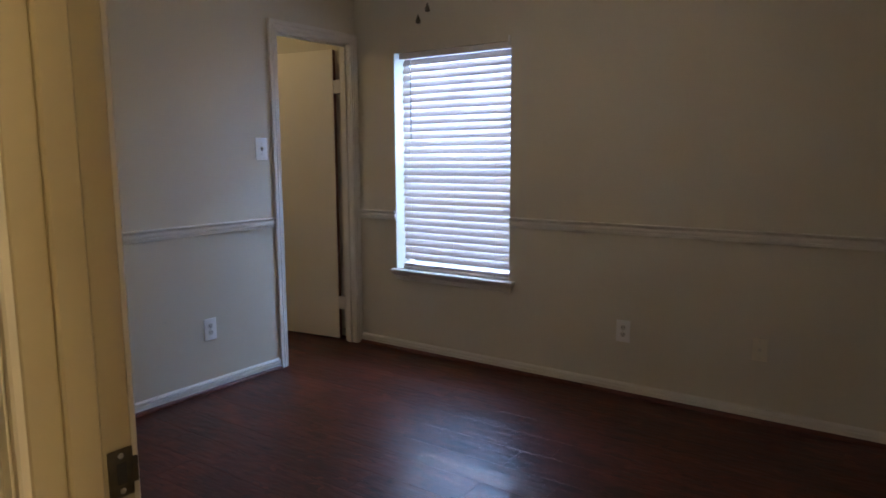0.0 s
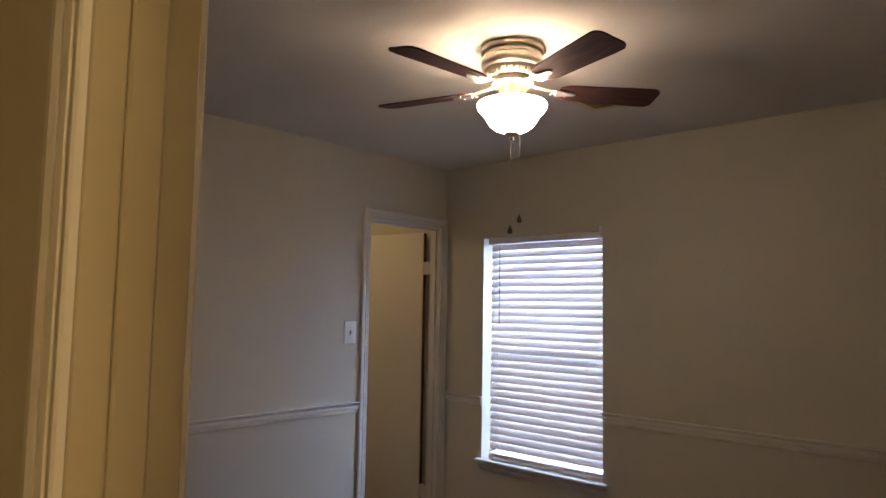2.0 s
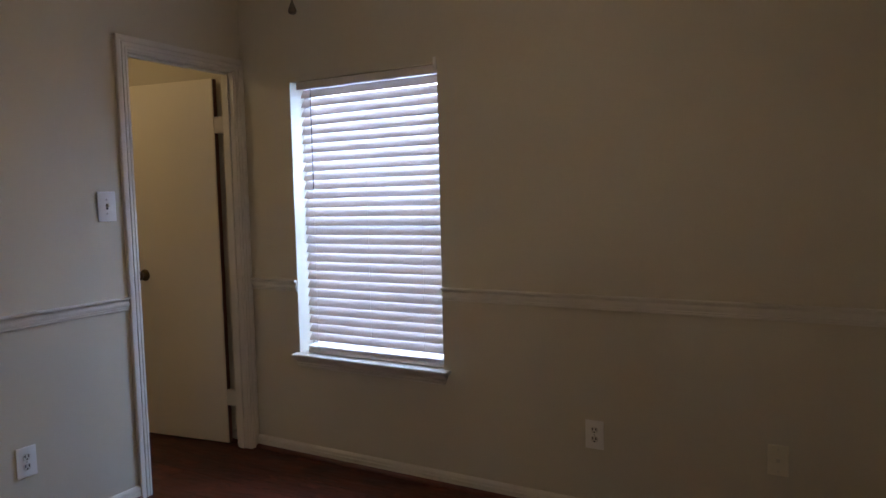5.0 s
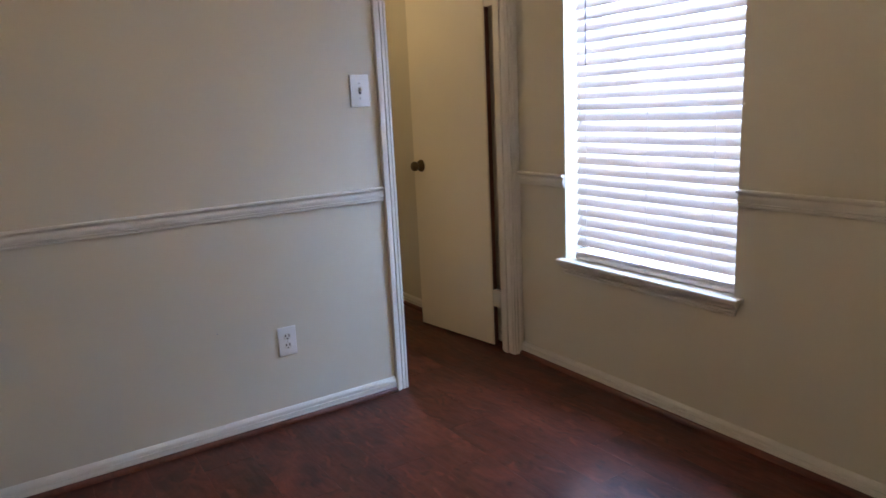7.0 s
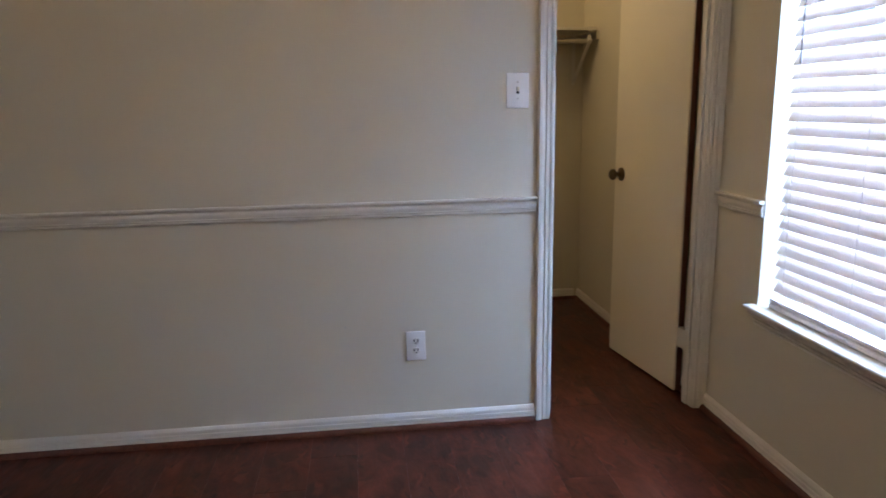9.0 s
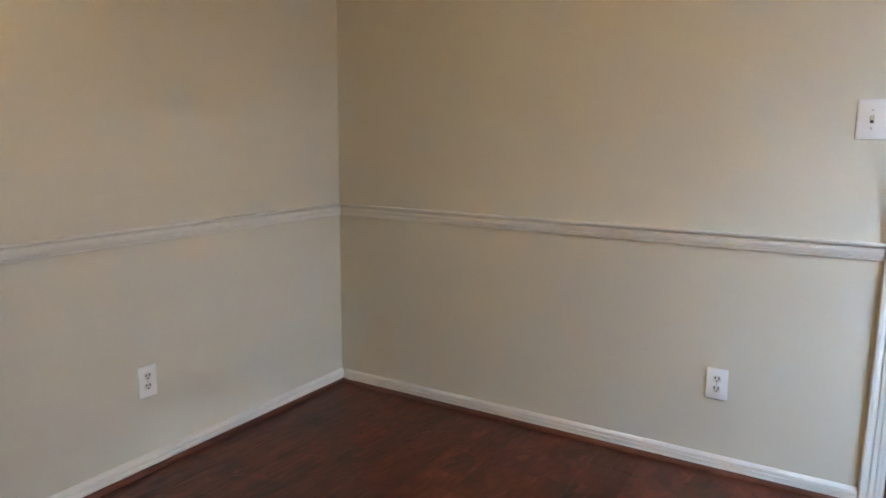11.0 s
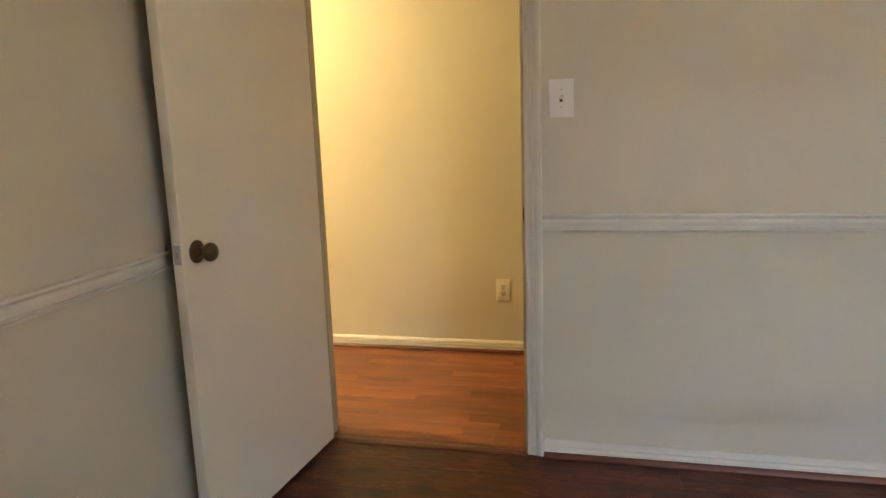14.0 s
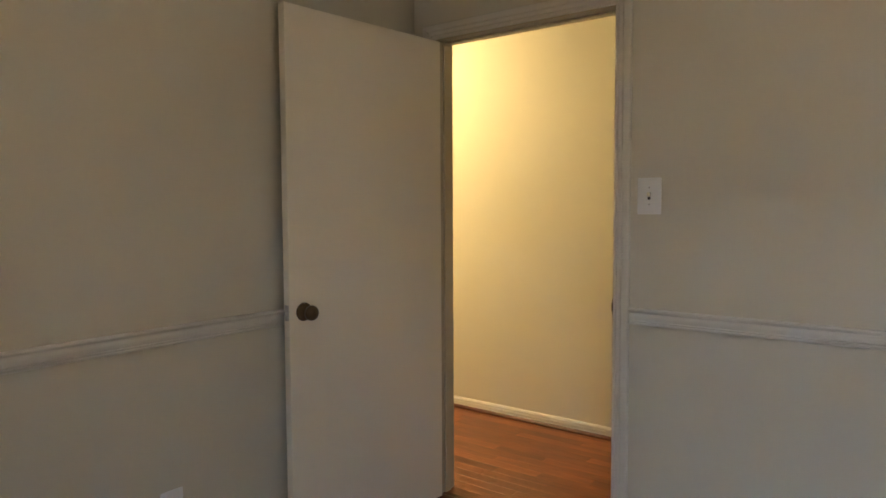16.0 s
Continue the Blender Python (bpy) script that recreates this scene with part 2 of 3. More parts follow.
VINYL = material("window_vinyl", (0.82, 0.83, 0.84), rough=0.4, vary=0.02, scale=6, fine=100, bump=0.0)
WAND = material("clear_wand", (0.28, 0.29, 0.31), rough=0.2, vary=0.05, scale=50, bump=0.0)
GRASS = material("lawn", (0.09, 0.13, 0.04), rough=0.9, vary=0.35, scale=2, fine=60, bump=0.6, bump_dist=0.03)
DARKF = material("subfloor", (0.05, 0.03, 0.022), rough=0.8, vary=0.2, scale=8, fine=100, bump=0.1)
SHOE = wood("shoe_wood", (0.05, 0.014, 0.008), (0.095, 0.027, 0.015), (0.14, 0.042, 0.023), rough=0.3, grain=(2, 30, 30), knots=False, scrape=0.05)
FLOORW = wood("dark_laminate", (0.030, 0.0062, 0.0034), (0.070, 0.0160, 0.0080), (0.120, 0.0320, 0.0168), rough=0.30, spread=0.42, scrape=0.6, grain=(4.0, 6, 6), flecks=True, spec=0.28, sharp=0.05)
HALLW = wood("orange_laminate", (0.118, 0.036, 0.0135), (0.195, 0.063, 0.024), (0.262, 0.094, 0.039), rough=0.32, grain=(2.0, 30, 30),
             knots=False, spread=0.36, scrape=0.05, spec=0.4, tone=0.85)
BLADE = wood("walnut_blade", (0.030, 0.012, 0.009), (0.070, 0.026, 0.018), (0.12, 0.045, 0.03), rough=0.6, grain=(3, 30, 30), knots=False, spread=0.1, scrape=0.02, spec=0.2)
BOWL = glow("lit_frosted_glass", (1.0, 0.82, 0.59), 30.0)
DOME = glow("lit_hall_globe", (1.0, 0.70, 0.36), 4.0)
BULBG = glow("lit_closet_globe", (1.0, 0.76, 0.42), 3.0)
for faint in (DOME, BULBG):
    faint.cycles.emission_sampling = "NONE"

GLASS = bpy.data.materials.new("window_glass")
GLASS.use_nodes = True
gb = GLASS.node_tree.nodes["Principled BSDF"]
gb.inputs["Base Color"].default_value = (0.95, 0.98, 1.0, 1)
gb.inputs["Roughness"].default_value = 0.01
gb.inputs["Transmission Weight"].default_value = 1.0
gb.inputs["IOR"].default_value = 1.45


# ---- mesh helpers ----
def finish(name, bm, mat, parent=None, smooth=False):
    bmesh.ops.recalc_face_normals(bm, faces=bm.faces[:])
    me = bpy.data.meshes.new(name)
    bm.to_mesh(me)
    bm.free()
    if mat:
        me.materials.append(mat)
    if smooth:
        for p in me.polygons:
            p.use_smooth = True
        me.set_sharp_from_angle(angle=radians(38))
    ob = new(name, me)
    if parent:
        ob.parent = parent
    return ob


def part(name, bm, mat, parent, label="", smooth=False):
    ob = finish(name, bm, mat, parent, smooth)
    if label:
        tagged(ob, label)
    return ob


def empty(name, m=None):
    ob = new(name)
    ob.empty_display_size = 0.05
    if m:
        ob.matrix_world = m
    return ob


def add_box(bm, x0, y0, z0, x1, y1, z1, bevel=0.0, seg=2, m=None):
    r = bmesh.ops.create_cube(bm, size=1)
    vs = r["verts"]
    for v in vs:
        v.co = Vector(((x0 + x1) / 2 + v.co.x * (x1 - x0), (y0 + y1) / 2 + v.co.y * (y1 - y0), (z0 + z1) / 2 + v.co.z * (z1 - z0)))
    if bevel:
        es = list({e for v in vs for e in v.link_edges})
        r2 = bmesh.ops.bevel(bm, geom=es, offset=bevel, segments=seg, profile=0.5, affect="EDGES")
        vs = list({v for f in r2["faces"] for v in f.verts} | {v for v in vs if v.is_valid})
    if m:
        bmesh.ops.transform(bm, matrix=m, verts=[v for v in vs if v.is_valid])
    return bm


def boxed(*a, **k):
    return add_box(bmesh.new(), *a, **k)


def lathe(profile, seg=32, m=None, bm=None):
    """Turn (radius, height) pairs about z."""
    bm = bm or bmesh.new()
    rings = []
    for r, z in profile:
        if r < 1e-6:
            rings.append([bm.verts.new((0, 0, z))])
        else:
            rings.append([bm.verts.new((r * math.cos(2 * math.pi * i / seg), r * math.sin(2 * math.pi * i / seg), z)) for i in range(seg)])
    for a, b in zip(rings, rings[1:]):
        for i in range(seg):
            j = (i + 1) % seg
            if len(a) == 1 and len(b) == 1:
                continue
            if len(a) == 1:
                bm.faces.new((a[0], b[i], b[j]))
            elif len(b) == 1:
                bm.faces.new((a[i], a[j], b[0]))
            else:
                bm.faces.new((a[i], a[j], b[j], b[i]))
    if m:
        bmesh.ops.transform(bm, matrix=m, verts=[v for r in rings for v in r])
    return bm


def molding(profile, p0, p1, out, up, cut0=0.0, cut1=0.0, bm=None):
    """Sweep a profile of (out, up) pairs from p0 to p1; cut0 and cut1 slant the ends by that share of 'up'."""
    bm = bm or bmesh.new()
    p0, p1, out, up = Vector(p0), Vector(p1), Vector(out), Vector(up)
    d = (p1 - p0).normalized()
    a = [bm.verts.new(p0 + out * u + up * v - d * (cut0 * v)) for u, v in profile]
    b = [bm.verts.new(p1 + out * u + up * v + d * (cut1 * v)) for u, v in profile]
    n = len(profile)
    for i in range(n):
        j = (i + 1) % n
        bm.faces.new((a[i], a[j], b[j], b[i]))
    bm.faces.new(a)
    bm.faces.new(b[::-1])
    return bm


def grid_wall(name, us, vs, holes, to_world, mat, label):
    """A wall as one closed mesh: us, vs are cuts along it and up it; holes are (i, j) cells left open. to_world(u, v, side)."""
    bm = bmesh.new()
    cache = {}

    def vert(i, j, s):
        if (i, j, s) not in cache:
            cache[i, j, s] = bm.verts.new(to_world(us[i], vs[j], s))
        return cache[i, j, s]
    solid = {(i, j) for i in range(len(us) - 1) for j in range(len(vs) - 1)} - set(holes)
    for i, j in solid:
        for s in (0, 1):
            bm.faces.new([vert(i, j, s), vert(i + 1, j, s), vert(i + 1, j + 1, s), vert(i, j + 1, s)])
        for di, dj, q in ((-1, 0, ((i, j), (i, j + 1))), (1, 0, ((i + 1, j), (i + 1, j + 1))),
                          (0, -1, ((i, j), (i + 1, j))), (0, 1, ((i, j + 1), (i + 1, j + 1)))):
            if (i + di, j + dj) not in solid:
                (a, b), (c, d) = q
                bm.faces.new([vert(a, b, 0), vert(c, d, 0), vert(c, d, 1), vert(a, b, 1)])
    return tagged(finish(name, bm, mat), label, "wall", kind="structure")


# ---- walls, floor bed, ceilings ----
CREAM = "cream painted drywall with fine orange-peel texture"
grid_wall("wall_closet_side", [-T, CLO_Y0 - 0.02, CLO_Y1 + 0.02, L], [0, CLO_Z + 0.02, H + 0.02], [(1, 0)],
          lambda u, v, s: (-T * s, u if u > 0 else -T, v), WALL, CREAM)
grid_wall("wall_door_side", [0, DOOR_X0 - 0.02, DOOR_X1 + 0.02, W], [0, DOOR_Z + 0.02, H + 0.02], [(1, 0)],
          lambda u, v, s: (u, -T * s, v), WALL, CREAM)
grid_wall("wall_window_side", [CLO_X - 0.1, WIN_X0, WIN_X1, W + 0.12], [-0.02, WIN_Z0 - 0.03, WIN_Z1, H + 0.02], [(1, 1)],
          lambda u, v, s: (u, L + TW * s, v), WALL, CREAM)
grid_wall("wall_far_side", [-T, L], [0, H + 0.02], [], lambda u, v, s: (W + 0.12 * s, u, v), WALL, CREAM)
grid_wall("wall_hall", [HALL_X0, HALL_X1], [0, H + 0.02], [], lambda u, v, s: (u, HALL_Y - 0.1 * s, v), WALL,
          "cream hallway wall glowing warm under a yellow lamp")
grid_wall("wall_hall_end_a", [HALL_Y, -T], [0, H + 0.02], [], lambda u, v, s: (HALL_X0 - 0.1 * s, u, v), WALL, CREAM)
grid_wall("wall_hall_end_b", [HALL_Y, -T], [0, H + 0.02], [], lambda u, v, s: (HALL_X1 + 0.1 * s, u, v), WALL, CREAM)
grid_wall("wall_hall_near", [W + 0.12, HALL_X1], [0, H + 0.02], [], lambda u, v, s: (u, -T + 0.1 * s, v), WALL, CREAM)
grid_wall("wall_closet_back", [CLO_YA, L], [0, H + 0.02], [], lambda u, v, s: (CLO_X - 0.1 * s, u, v), WALL, "cream closet back wall in warm light")
grid_wall("wall_closet_end", [CLO_X - 0.1, -T], [0, H + 0.02], [], lambda u, v, s: (u, CLO_YA - 0.1 * s, v), WALL, CREAM)

bed = boxed(-T, -T, -0.10, W + 0.12, L, -0.013)
floor = tagged(finish("floor", bed, DARKF), "hand-scraped dark red-brown laminate plank floor with knots", "floor", kind="structure")
hall_floor = tagged(finish("floor_hall", boxed(HALL_X0, HALL_Y, -0.10, HALL_X1, -T - 0.001, -0.0125), DARKF),
                    "glossy orange-brown strip laminate floor of the hallway", "floor", kind="structure")
tagged(finish("floor_closet", boxed(CLO_X, CLO_YA, -0.10, -T - 0.001, L, -0.013), DARKF), "dark subfloor of the closet under laminate planks", "floor", kind="structure")
tagged(finish("ceiling", boxed(-T, -T, H, W + 0.12, L, H + 0.1), CEIL), "off-white ceiling with knockdown texture", "ceiling", kind="structure")
tagged(finish("ceiling_hall", boxed(HALL_X0, HALL_Y, H, HALL_X1, -T, H + 0.1), CEIL), "off-white textured hallway ceiling", "ceiling", kind="structure")
tagged(finish("ceiling_closet", boxed(CLO_X, CLO_YA, H, -T, L, H + 0.1), CEIL), "off-white textured closet ceiling", "ceiling", kind="structure")

g = bmesh.new()
for sx, sy in ((-1, -1), (1, -1), (1, 1), (-1, 1)):
    g.verts.new((sx * 400, sy * 400, -0.35))
g.faces.new(g.verts)
tagged(finish("ground", g, GRASS), "plain green lawn outside the window", "ground", kind="structure")

# ---- trim profiles: (out from the wall, along the face) ----
BASE = [(0, 0), (0.0135, 0), (0.0135, 0.0235), (0.0095, 0.0245), (0.0095, 0.0268), (0.0135, 0.0278), (0.0135, 0.0415), (0.0092, 0.0425), (0.0092, 0.0450), (0.0132, 0.0462),
        (0.0118, 0.057), (0.0065, 0.065), (0.0035, 0.068), (0, 0.068)]
SHOEP = [(0, 0)] + [(0.017 * math.cos(a), 0.019 * math.sin(a)) for a in np.linspace(0, math.pi / 2, 7)]
RAIL = [(0, 0), (0.0075, 0), (0.0095, 0.002), (0.0095, 0.0065), (0.0045, 0.0075), (0.0045, 0.0100), (0.0110, 0.0110), (0.0115, 0.0150), (0.0060, 0.0162), (0.0060, 0.0187),
        (0.0125, 0.0200), (0.0130, 0.0300), (0.0115, 0.0350), (0.0095, 0.0385), (0.0085, 0.0425), (0.0095, 0.0460), (0.0140, 0.0490), (0.0205, 0.0505), (0.0225, 0.0540),
        (0.0215, 0.0590), (0.0190, 0.0605), (0, 0.0605)]
CASE = [(0, 0), (0.008, 0), (0.011, 0.003), (0.011, 0.0115), (0.0065, 0.0128), (0.0065, 0.0155), (0.0125, 0.0170), (0.0145, 0.0300), (0.0090, 0.0315), (0.0090, 0.0345), (0.0145, 0.0360),
        (0.018, 0.047), (0.018, 0.058), (0.015, 0.062), (0, 0.062)]


def run(kind, name, profile, p0, p1, out, mat, label, cat, z=0.0, cut0=0.0, cut1=0.0):
    bm = molding(profile, (*p0, z), (*p1, z), (*out, 0), (0, 0, 1), cut0, cut1)
    return tagged(finish(name, bm, mat, smooth=False), label, cat, kind="structure")


def skirt(p0, p1, out, white="white painted baseboard with two fine grooves"):
    run("b", "baseboard", BASE, p0, p1, out, TRIM, white, "baseboard", 0.0)
    o = Vector((*out, 0)) * 0.0135
    q0, q1 = (p0[0] + o.x, p0[1] + o.y), (p1[0] + o.x, p1[1] + o.y)
    run("s", "shoe_molding", SHOEP, q0, q1, out, SHOE, "dark red-brown wooden shoe molding along the baseboard", "molding", 0.0005)


def chair_rail(p0, p1, out):
    run("r", "chair_rail", RAIL, p0, p1, out, TRIM, "white painted stepped wooden chair rail", "chair rail", RAIL_Z)


CW = 0.068  # casing and reveal
skirt((0, 0.0305), (0, CLO_Y0 - CW - 0.001), (1, 0))
skirt((0, 0), (DOOR_X0 - CW - 0.001, 0), (0, 1))
skirt((DOOR_X1 + CW + 0.001, 0), (W, 0), (0, 1))
skirt((0.019, L), (W, L), (0, -1))
skirt((W, 0.0305), (W, L - 0.0305), (-1, 0))
skirt((HALL_X0, HALL_Y), (HALL_X1, HALL_Y), (0, 1))
skirt((HALL_X0, -T), (DOOR_X0 - CW - 0.001, -T), (0, -1))
skirt((DOOR_X1 + CW + 0.001, -T), (HALL_X1, -T), (0, -1))
skirt((CLO_X, CLO_YA), (CLO_X, CLO_YB - 0.0305 - 0.01), (1, 0))
skirt((CLO_X, L), (-T - 0.02, L), (0, -1))
chair_rail((0, 0.0265), (0, CLO_Y0 - CW - 0.001), (1, 0))
chair_rail((0, 0), (DOOR_X0 - CW - 0.001, 0), (0, 1))
chair_rail((DOOR_X1 + CW + 0.001, 0), (W, 0), (0, 1))
chair_rail((0.0195, L), (WIN_X0 - 0.004, L), (0, -1))
chair_rail((WIN_X1 + 0.004, L), (W, L), (0, -1))
chair_rail((W, 0.0265), (W, L - 0.0265), (-1, 0))


def casing(axis, lo, hi, top, plane, out, name, label, hi_width=None):
    """Two mitred legs and a head round an opening; axis 'x' or 'y' runs along the wall."""
    r = 0.005
    thing = tagged(empty(name), label, "door trim", kind="structure")
    e = Vector((1, 0, 0)) if axis == "x" else Vector((0, 1, 0))
    o = Vector((0, out, 0)) if axis == "x" else Vector((out, 0, 0))
    base = Vector((0, plane, 0)) if axis == "x" else Vector((plane, 0, 0))
    up = Vector((0, 0, 1))
    hp = CASE if not hi_width else [(u, min(v, hi_width)) for u, v in CASE]
    part("leg", molding(CASE, base + e * (lo - r), base + e * (lo - r) + up * (top + r), o, -e, 0, 1), TRIM, thing)
    part("leg", molding(hp, base + e * (hi + r), base + e * (hi + r) + up * (top + r), o, e, 0, 1), TRIM, thing)
    part("head", molding(CASE, base + e * (lo - r) + up * (top + r), base + e * (hi + r) + up * (top + r), o, up, 1, 1 if not hi_width else hi_width / 0.062), TRIM, thing)
    return thing


casing("x", DOOR_X0, DOOR_X1, DOOR_Z, 0, 1, "door_casing_room", "white painted molded casing round the doorway")
casing("x", DOOR_X0, DOOR_X1, DOOR_Z, -T, -1, "door_casing_hall", "cream glossy molded casing on the hallway side")
casing("y", CLO_Y0, CLO_Y1, CLO_Z, 0, 1, "closet_casing", "white painted molded casing round the closet doorway", hi_width=0.053)


def jamb(axis, lo, hi, top, a, b, stop, name, label, mat=None):
    """Side boards and head in an opening from a to b through the wall, with a stop strip between stop[0] and stop[1]."""
    mat = mat or JAMB_DIM
    thing = tagged(empty(name), label, "door frame", kind="structure")

    def bx(u0, u1, w0, w1, z0, z1, bev=0.0015):
        return boxed(u0, w0, z0, u1, w1, z1, bevel=bev, seg=1) if axis == "x" else boxed(w0, u0, z0, w1, u1, z1, bevel=bev, seg=1)
    part("side_board", bx(lo - 0.02, lo, a, b, 0, top + 0.02), mat, thing)
    part("side_board", bx(hi, hi + 0.02, a, b, 0, top + 0.02), mat, thing)
    part("head_board", bx(lo, hi, a, b, top, top + 0.02), mat, thing)
    s0, s1 = stop
    part("stop", bx(lo, lo + 0.011, s0, s1, 0, top - 0.011, 0.003), mat, thing)
    part("stop", bx(hi - 0.011, hi, s0, s1, 0, top - 0.011, 0.003), mat, thing)
    part("stop", bx(lo, hi, s0, s1, top - 0.011, top, 0.003), mat, thing)
    return thing


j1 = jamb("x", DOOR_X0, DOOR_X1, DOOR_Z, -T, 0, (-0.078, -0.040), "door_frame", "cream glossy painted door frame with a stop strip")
j2 = jamb("y", CLO_Y0, CLO_Y1, CLO_Z, -0.088, 0, (-0.066, -0.030), "closet_door_frame", "white painted closet door frame with a stop strip", TRIM)


def strike_plate(parent, x, y, z):
    bm = boxed(x - 0.0005, y - 0.018, z - 0.030, x + 0.0022, y + 0.013, z + 0.030, bevel=0.001, seg=1)
    s = part("strike_plate", bm, BRONZE, parent, "dark bronze strike plate")
    part("latch_hole", boxed(x + 0.0015, y - 0.008, z - 0.013, x + 0.0026, y + 0.004, z + 0.013), SLOT, s)
    part("lip", boxed(x - 0.001, y + 0.012, z - 0.016, x + 0.003, y + 0.019, z + 0.016, bevel=0.001, seg=1), BRONZE, s)
    for dz in (-0.022, 0.022):
        part("screw", lathe([(0, 0.0006), (0.0035, 0.0002), (0.004, -0.001)], 12, pose(x + 0.0024, y - 0.002, z + dz, 0, 90, 0)), STEEL, s)


strike_plate(j1, DOOR_X0, -0.014, 0.937)

# threshold strip between the two floors
tagged(finish("threshold", molding([(-0.022, 0.0), (-0.020, 0.004), (-0.008, 0.008), (0.008, 0.008), (0.020, 0.004), (0.022, 0.0)],
                                   (DOOR_X0 + 0.001, 0.005, 0), (DOOR_X1 - 0.001, 0.005, 0), (0, 1, 0), (0, 0, 1)), SHOE),
       "worn red-brown wooden transition strip in the doorway", "threshold", kind="structure")


# ---- doors ----
def knob_set(parent, x, side_y, z, away, mat, label):
    """Rose, neck and round knob standing off a door face; away is +1 or -1 along y."""
    m = pose(x, side_y, z, -90 * away, 0, 0)
    k = part("knob", lathe([(0.0, 0.064), (0.012, 0.0635), (0.021, 0.060), (0.0265, 0.053), (0.028, 0.046), (0.026, 0.039), (0.019, 0.033),
                            (0.012, 0.029), (0.0105, 0.022), (0.013, 0.014), (0.016, 0.010)], 28, m), mat, parent, label, smooth=True)
    part("rose", lathe([(0.016, 0.011), (0.024, 0.009), (0.030, 0.006), (0.0335, 0.003), (0.034, 0.0)], 32, m), mat, k, smooth=True)


def slab_door(name, label, width, height, m, knob_z, mat, knob_label, latch=True, knob_mat=None, hinge_at=(), far_knob=True, knuckle=(0, 0), plate=(0, 0), thick=0.035):
    """Flush door: its hinge edge at x = 0, leaf along +x, thickness from y = 0 to y = 0.035."""
    d = tagged(empty(name, m), label, "door", kind="structure")
    part("leaf", boxed(0.003, 0, 0.012, width, thick, height, bevel=0.0022, seg=2), mat, d)
    knob_set(d, width - 0.062, 0.0, knob_z, -1, knob_mat or BRASS, knob_label)
    if far_knob:
        knob_set(d, width - 0.062, thick, knob_z, 1, knob_mat or BRASS, knob_label)
    if latch:
        lp = part("latch_plate", boxed(width - 0.001, 0.0055, knob_z - 0.028, width + 0.0012, 0.0295, knob_z + 0.028, bevel=0.0006, seg=1), STEEL, d, "worn steel latch plate")
        part("bolt", boxed(width, 0.011, knob_z - 0.009, width + 0.010, 0.024, knob_z + 0.009, bevel=0.003), STEEL, lp)
        for dz in (-0.020, 0.020):
            part("screw", lathe([(0, 0.0006), (0.003, 0.0002), (0.0035, -0.001)], 10, pose(width + 0.0014, 0.0175, knob_z + dz, 0, 90, 0)), STEEL, lp)
    for hz, hm in hinge_at:
        h = part("hinge", lathe([(0, 0.046), (0.004, 0.046), (0.0058, 0.043), (0.0058, -0.043), (0.004, -0.046), (0, -0.046)], 14, pose(*knuckle, hz)), hm, d, "painted-over butt hinge", smooth=True)
        part("leaf_plate", boxed(plate[0], 0.005, hz - 0.044, plate[1], thick - 0.004, hz + 0.044, bevel=0.0008, seg=1), hm, h)
    return d


# bedroom door swung in a little past square, its hallway face to the room
slab_door("door_1", "cream painted flush door standing open with an aged brass knob", 0.806, 2.028,
          pose(DOOR_X1 + 0.002, 0.013, 0, 0, 0, 85.4), 0.937, DOORP, "round aged brass door knob",
          hinge_at=[(0.25, JAMB_DIM), (1.02, JAMB_DIM), (1.80, JAMB_DIM)], knuckle=(-0.004, -0.004), plate=(-0.002, 0.0036))
# closet door swung into the closet, standing off its frame by the hinges
closet_door = slab_door("door_2", "cream painted flush closet door standing open with a dark knob", 0.598, 2.018,
          pose(-0.155, 3.059, 0, 0, 0, 188.0), 0.945, DOORP, "round dark bronze closet knob", latch=False,
          hinge_at=[(0.27, TRIM), (1.77, TRIM)], knuckle=(-0.016, 0.014), plate=(-0.067, 0.003))
# thin dark strip added over the hinge edge; darkens the gap beside the frame
part("hinge_edge", boxed(0.0012, 0.0006, 0.014, 0.0028, 0.027, 2.016), SHOE, closet_door, "thin dark strip along the hinge edge")


# ---- window, stool and apron ----
win = tagged(empty("window_1"), "white vinyl single-hung window behind closed blinds", "window", kind="structure")
FY = L + 0.105  # room face of the window frame
for nm, b in (("frame_side", (WIN_X0, FY, WIN_Z0, WIN_X0 + 0.035, L + TW - 0.004, WIN_Z1)),
              ("frame_side", (WIN_X1 - 0.035, FY, WIN_Z0, WIN_X1, L + TW - 0.004, WIN_Z1)),
              ("frame_head", (WIN_X0 + 0.035, FY, WIN_Z1 - 0.035, WIN_X1 - 0.035, L + TW - 0.004, WIN_Z1)),
              ("frame_sill", (WIN_X0 + 0.035, FY, WIN_Z0, WIN_X1 - 0.035, L + TW - 0.004, WIN_Z0 + 0.035)),
              ("meeting_rail", (WIN_X0 + 0.035, FY + 0.006, 1.245, WIN_X1 - 0.035, FY + 0.040, 1.275))):
    part(nm, boxed(*b, bevel=0.003, seg=1), VINYL, win)
for z0, z1 in ((WIN_Z0 + 0.035, 1.245), (1.275, WIN_Z1 - 0.035)):
    p = part("pane", boxed(WIN_X0 + 0.035, FY + 0.020, z0, WIN_X1 - 0.035, FY + 0.024, z1), GLASS, win, "clear glass pane")
    p.visible_shadow = False

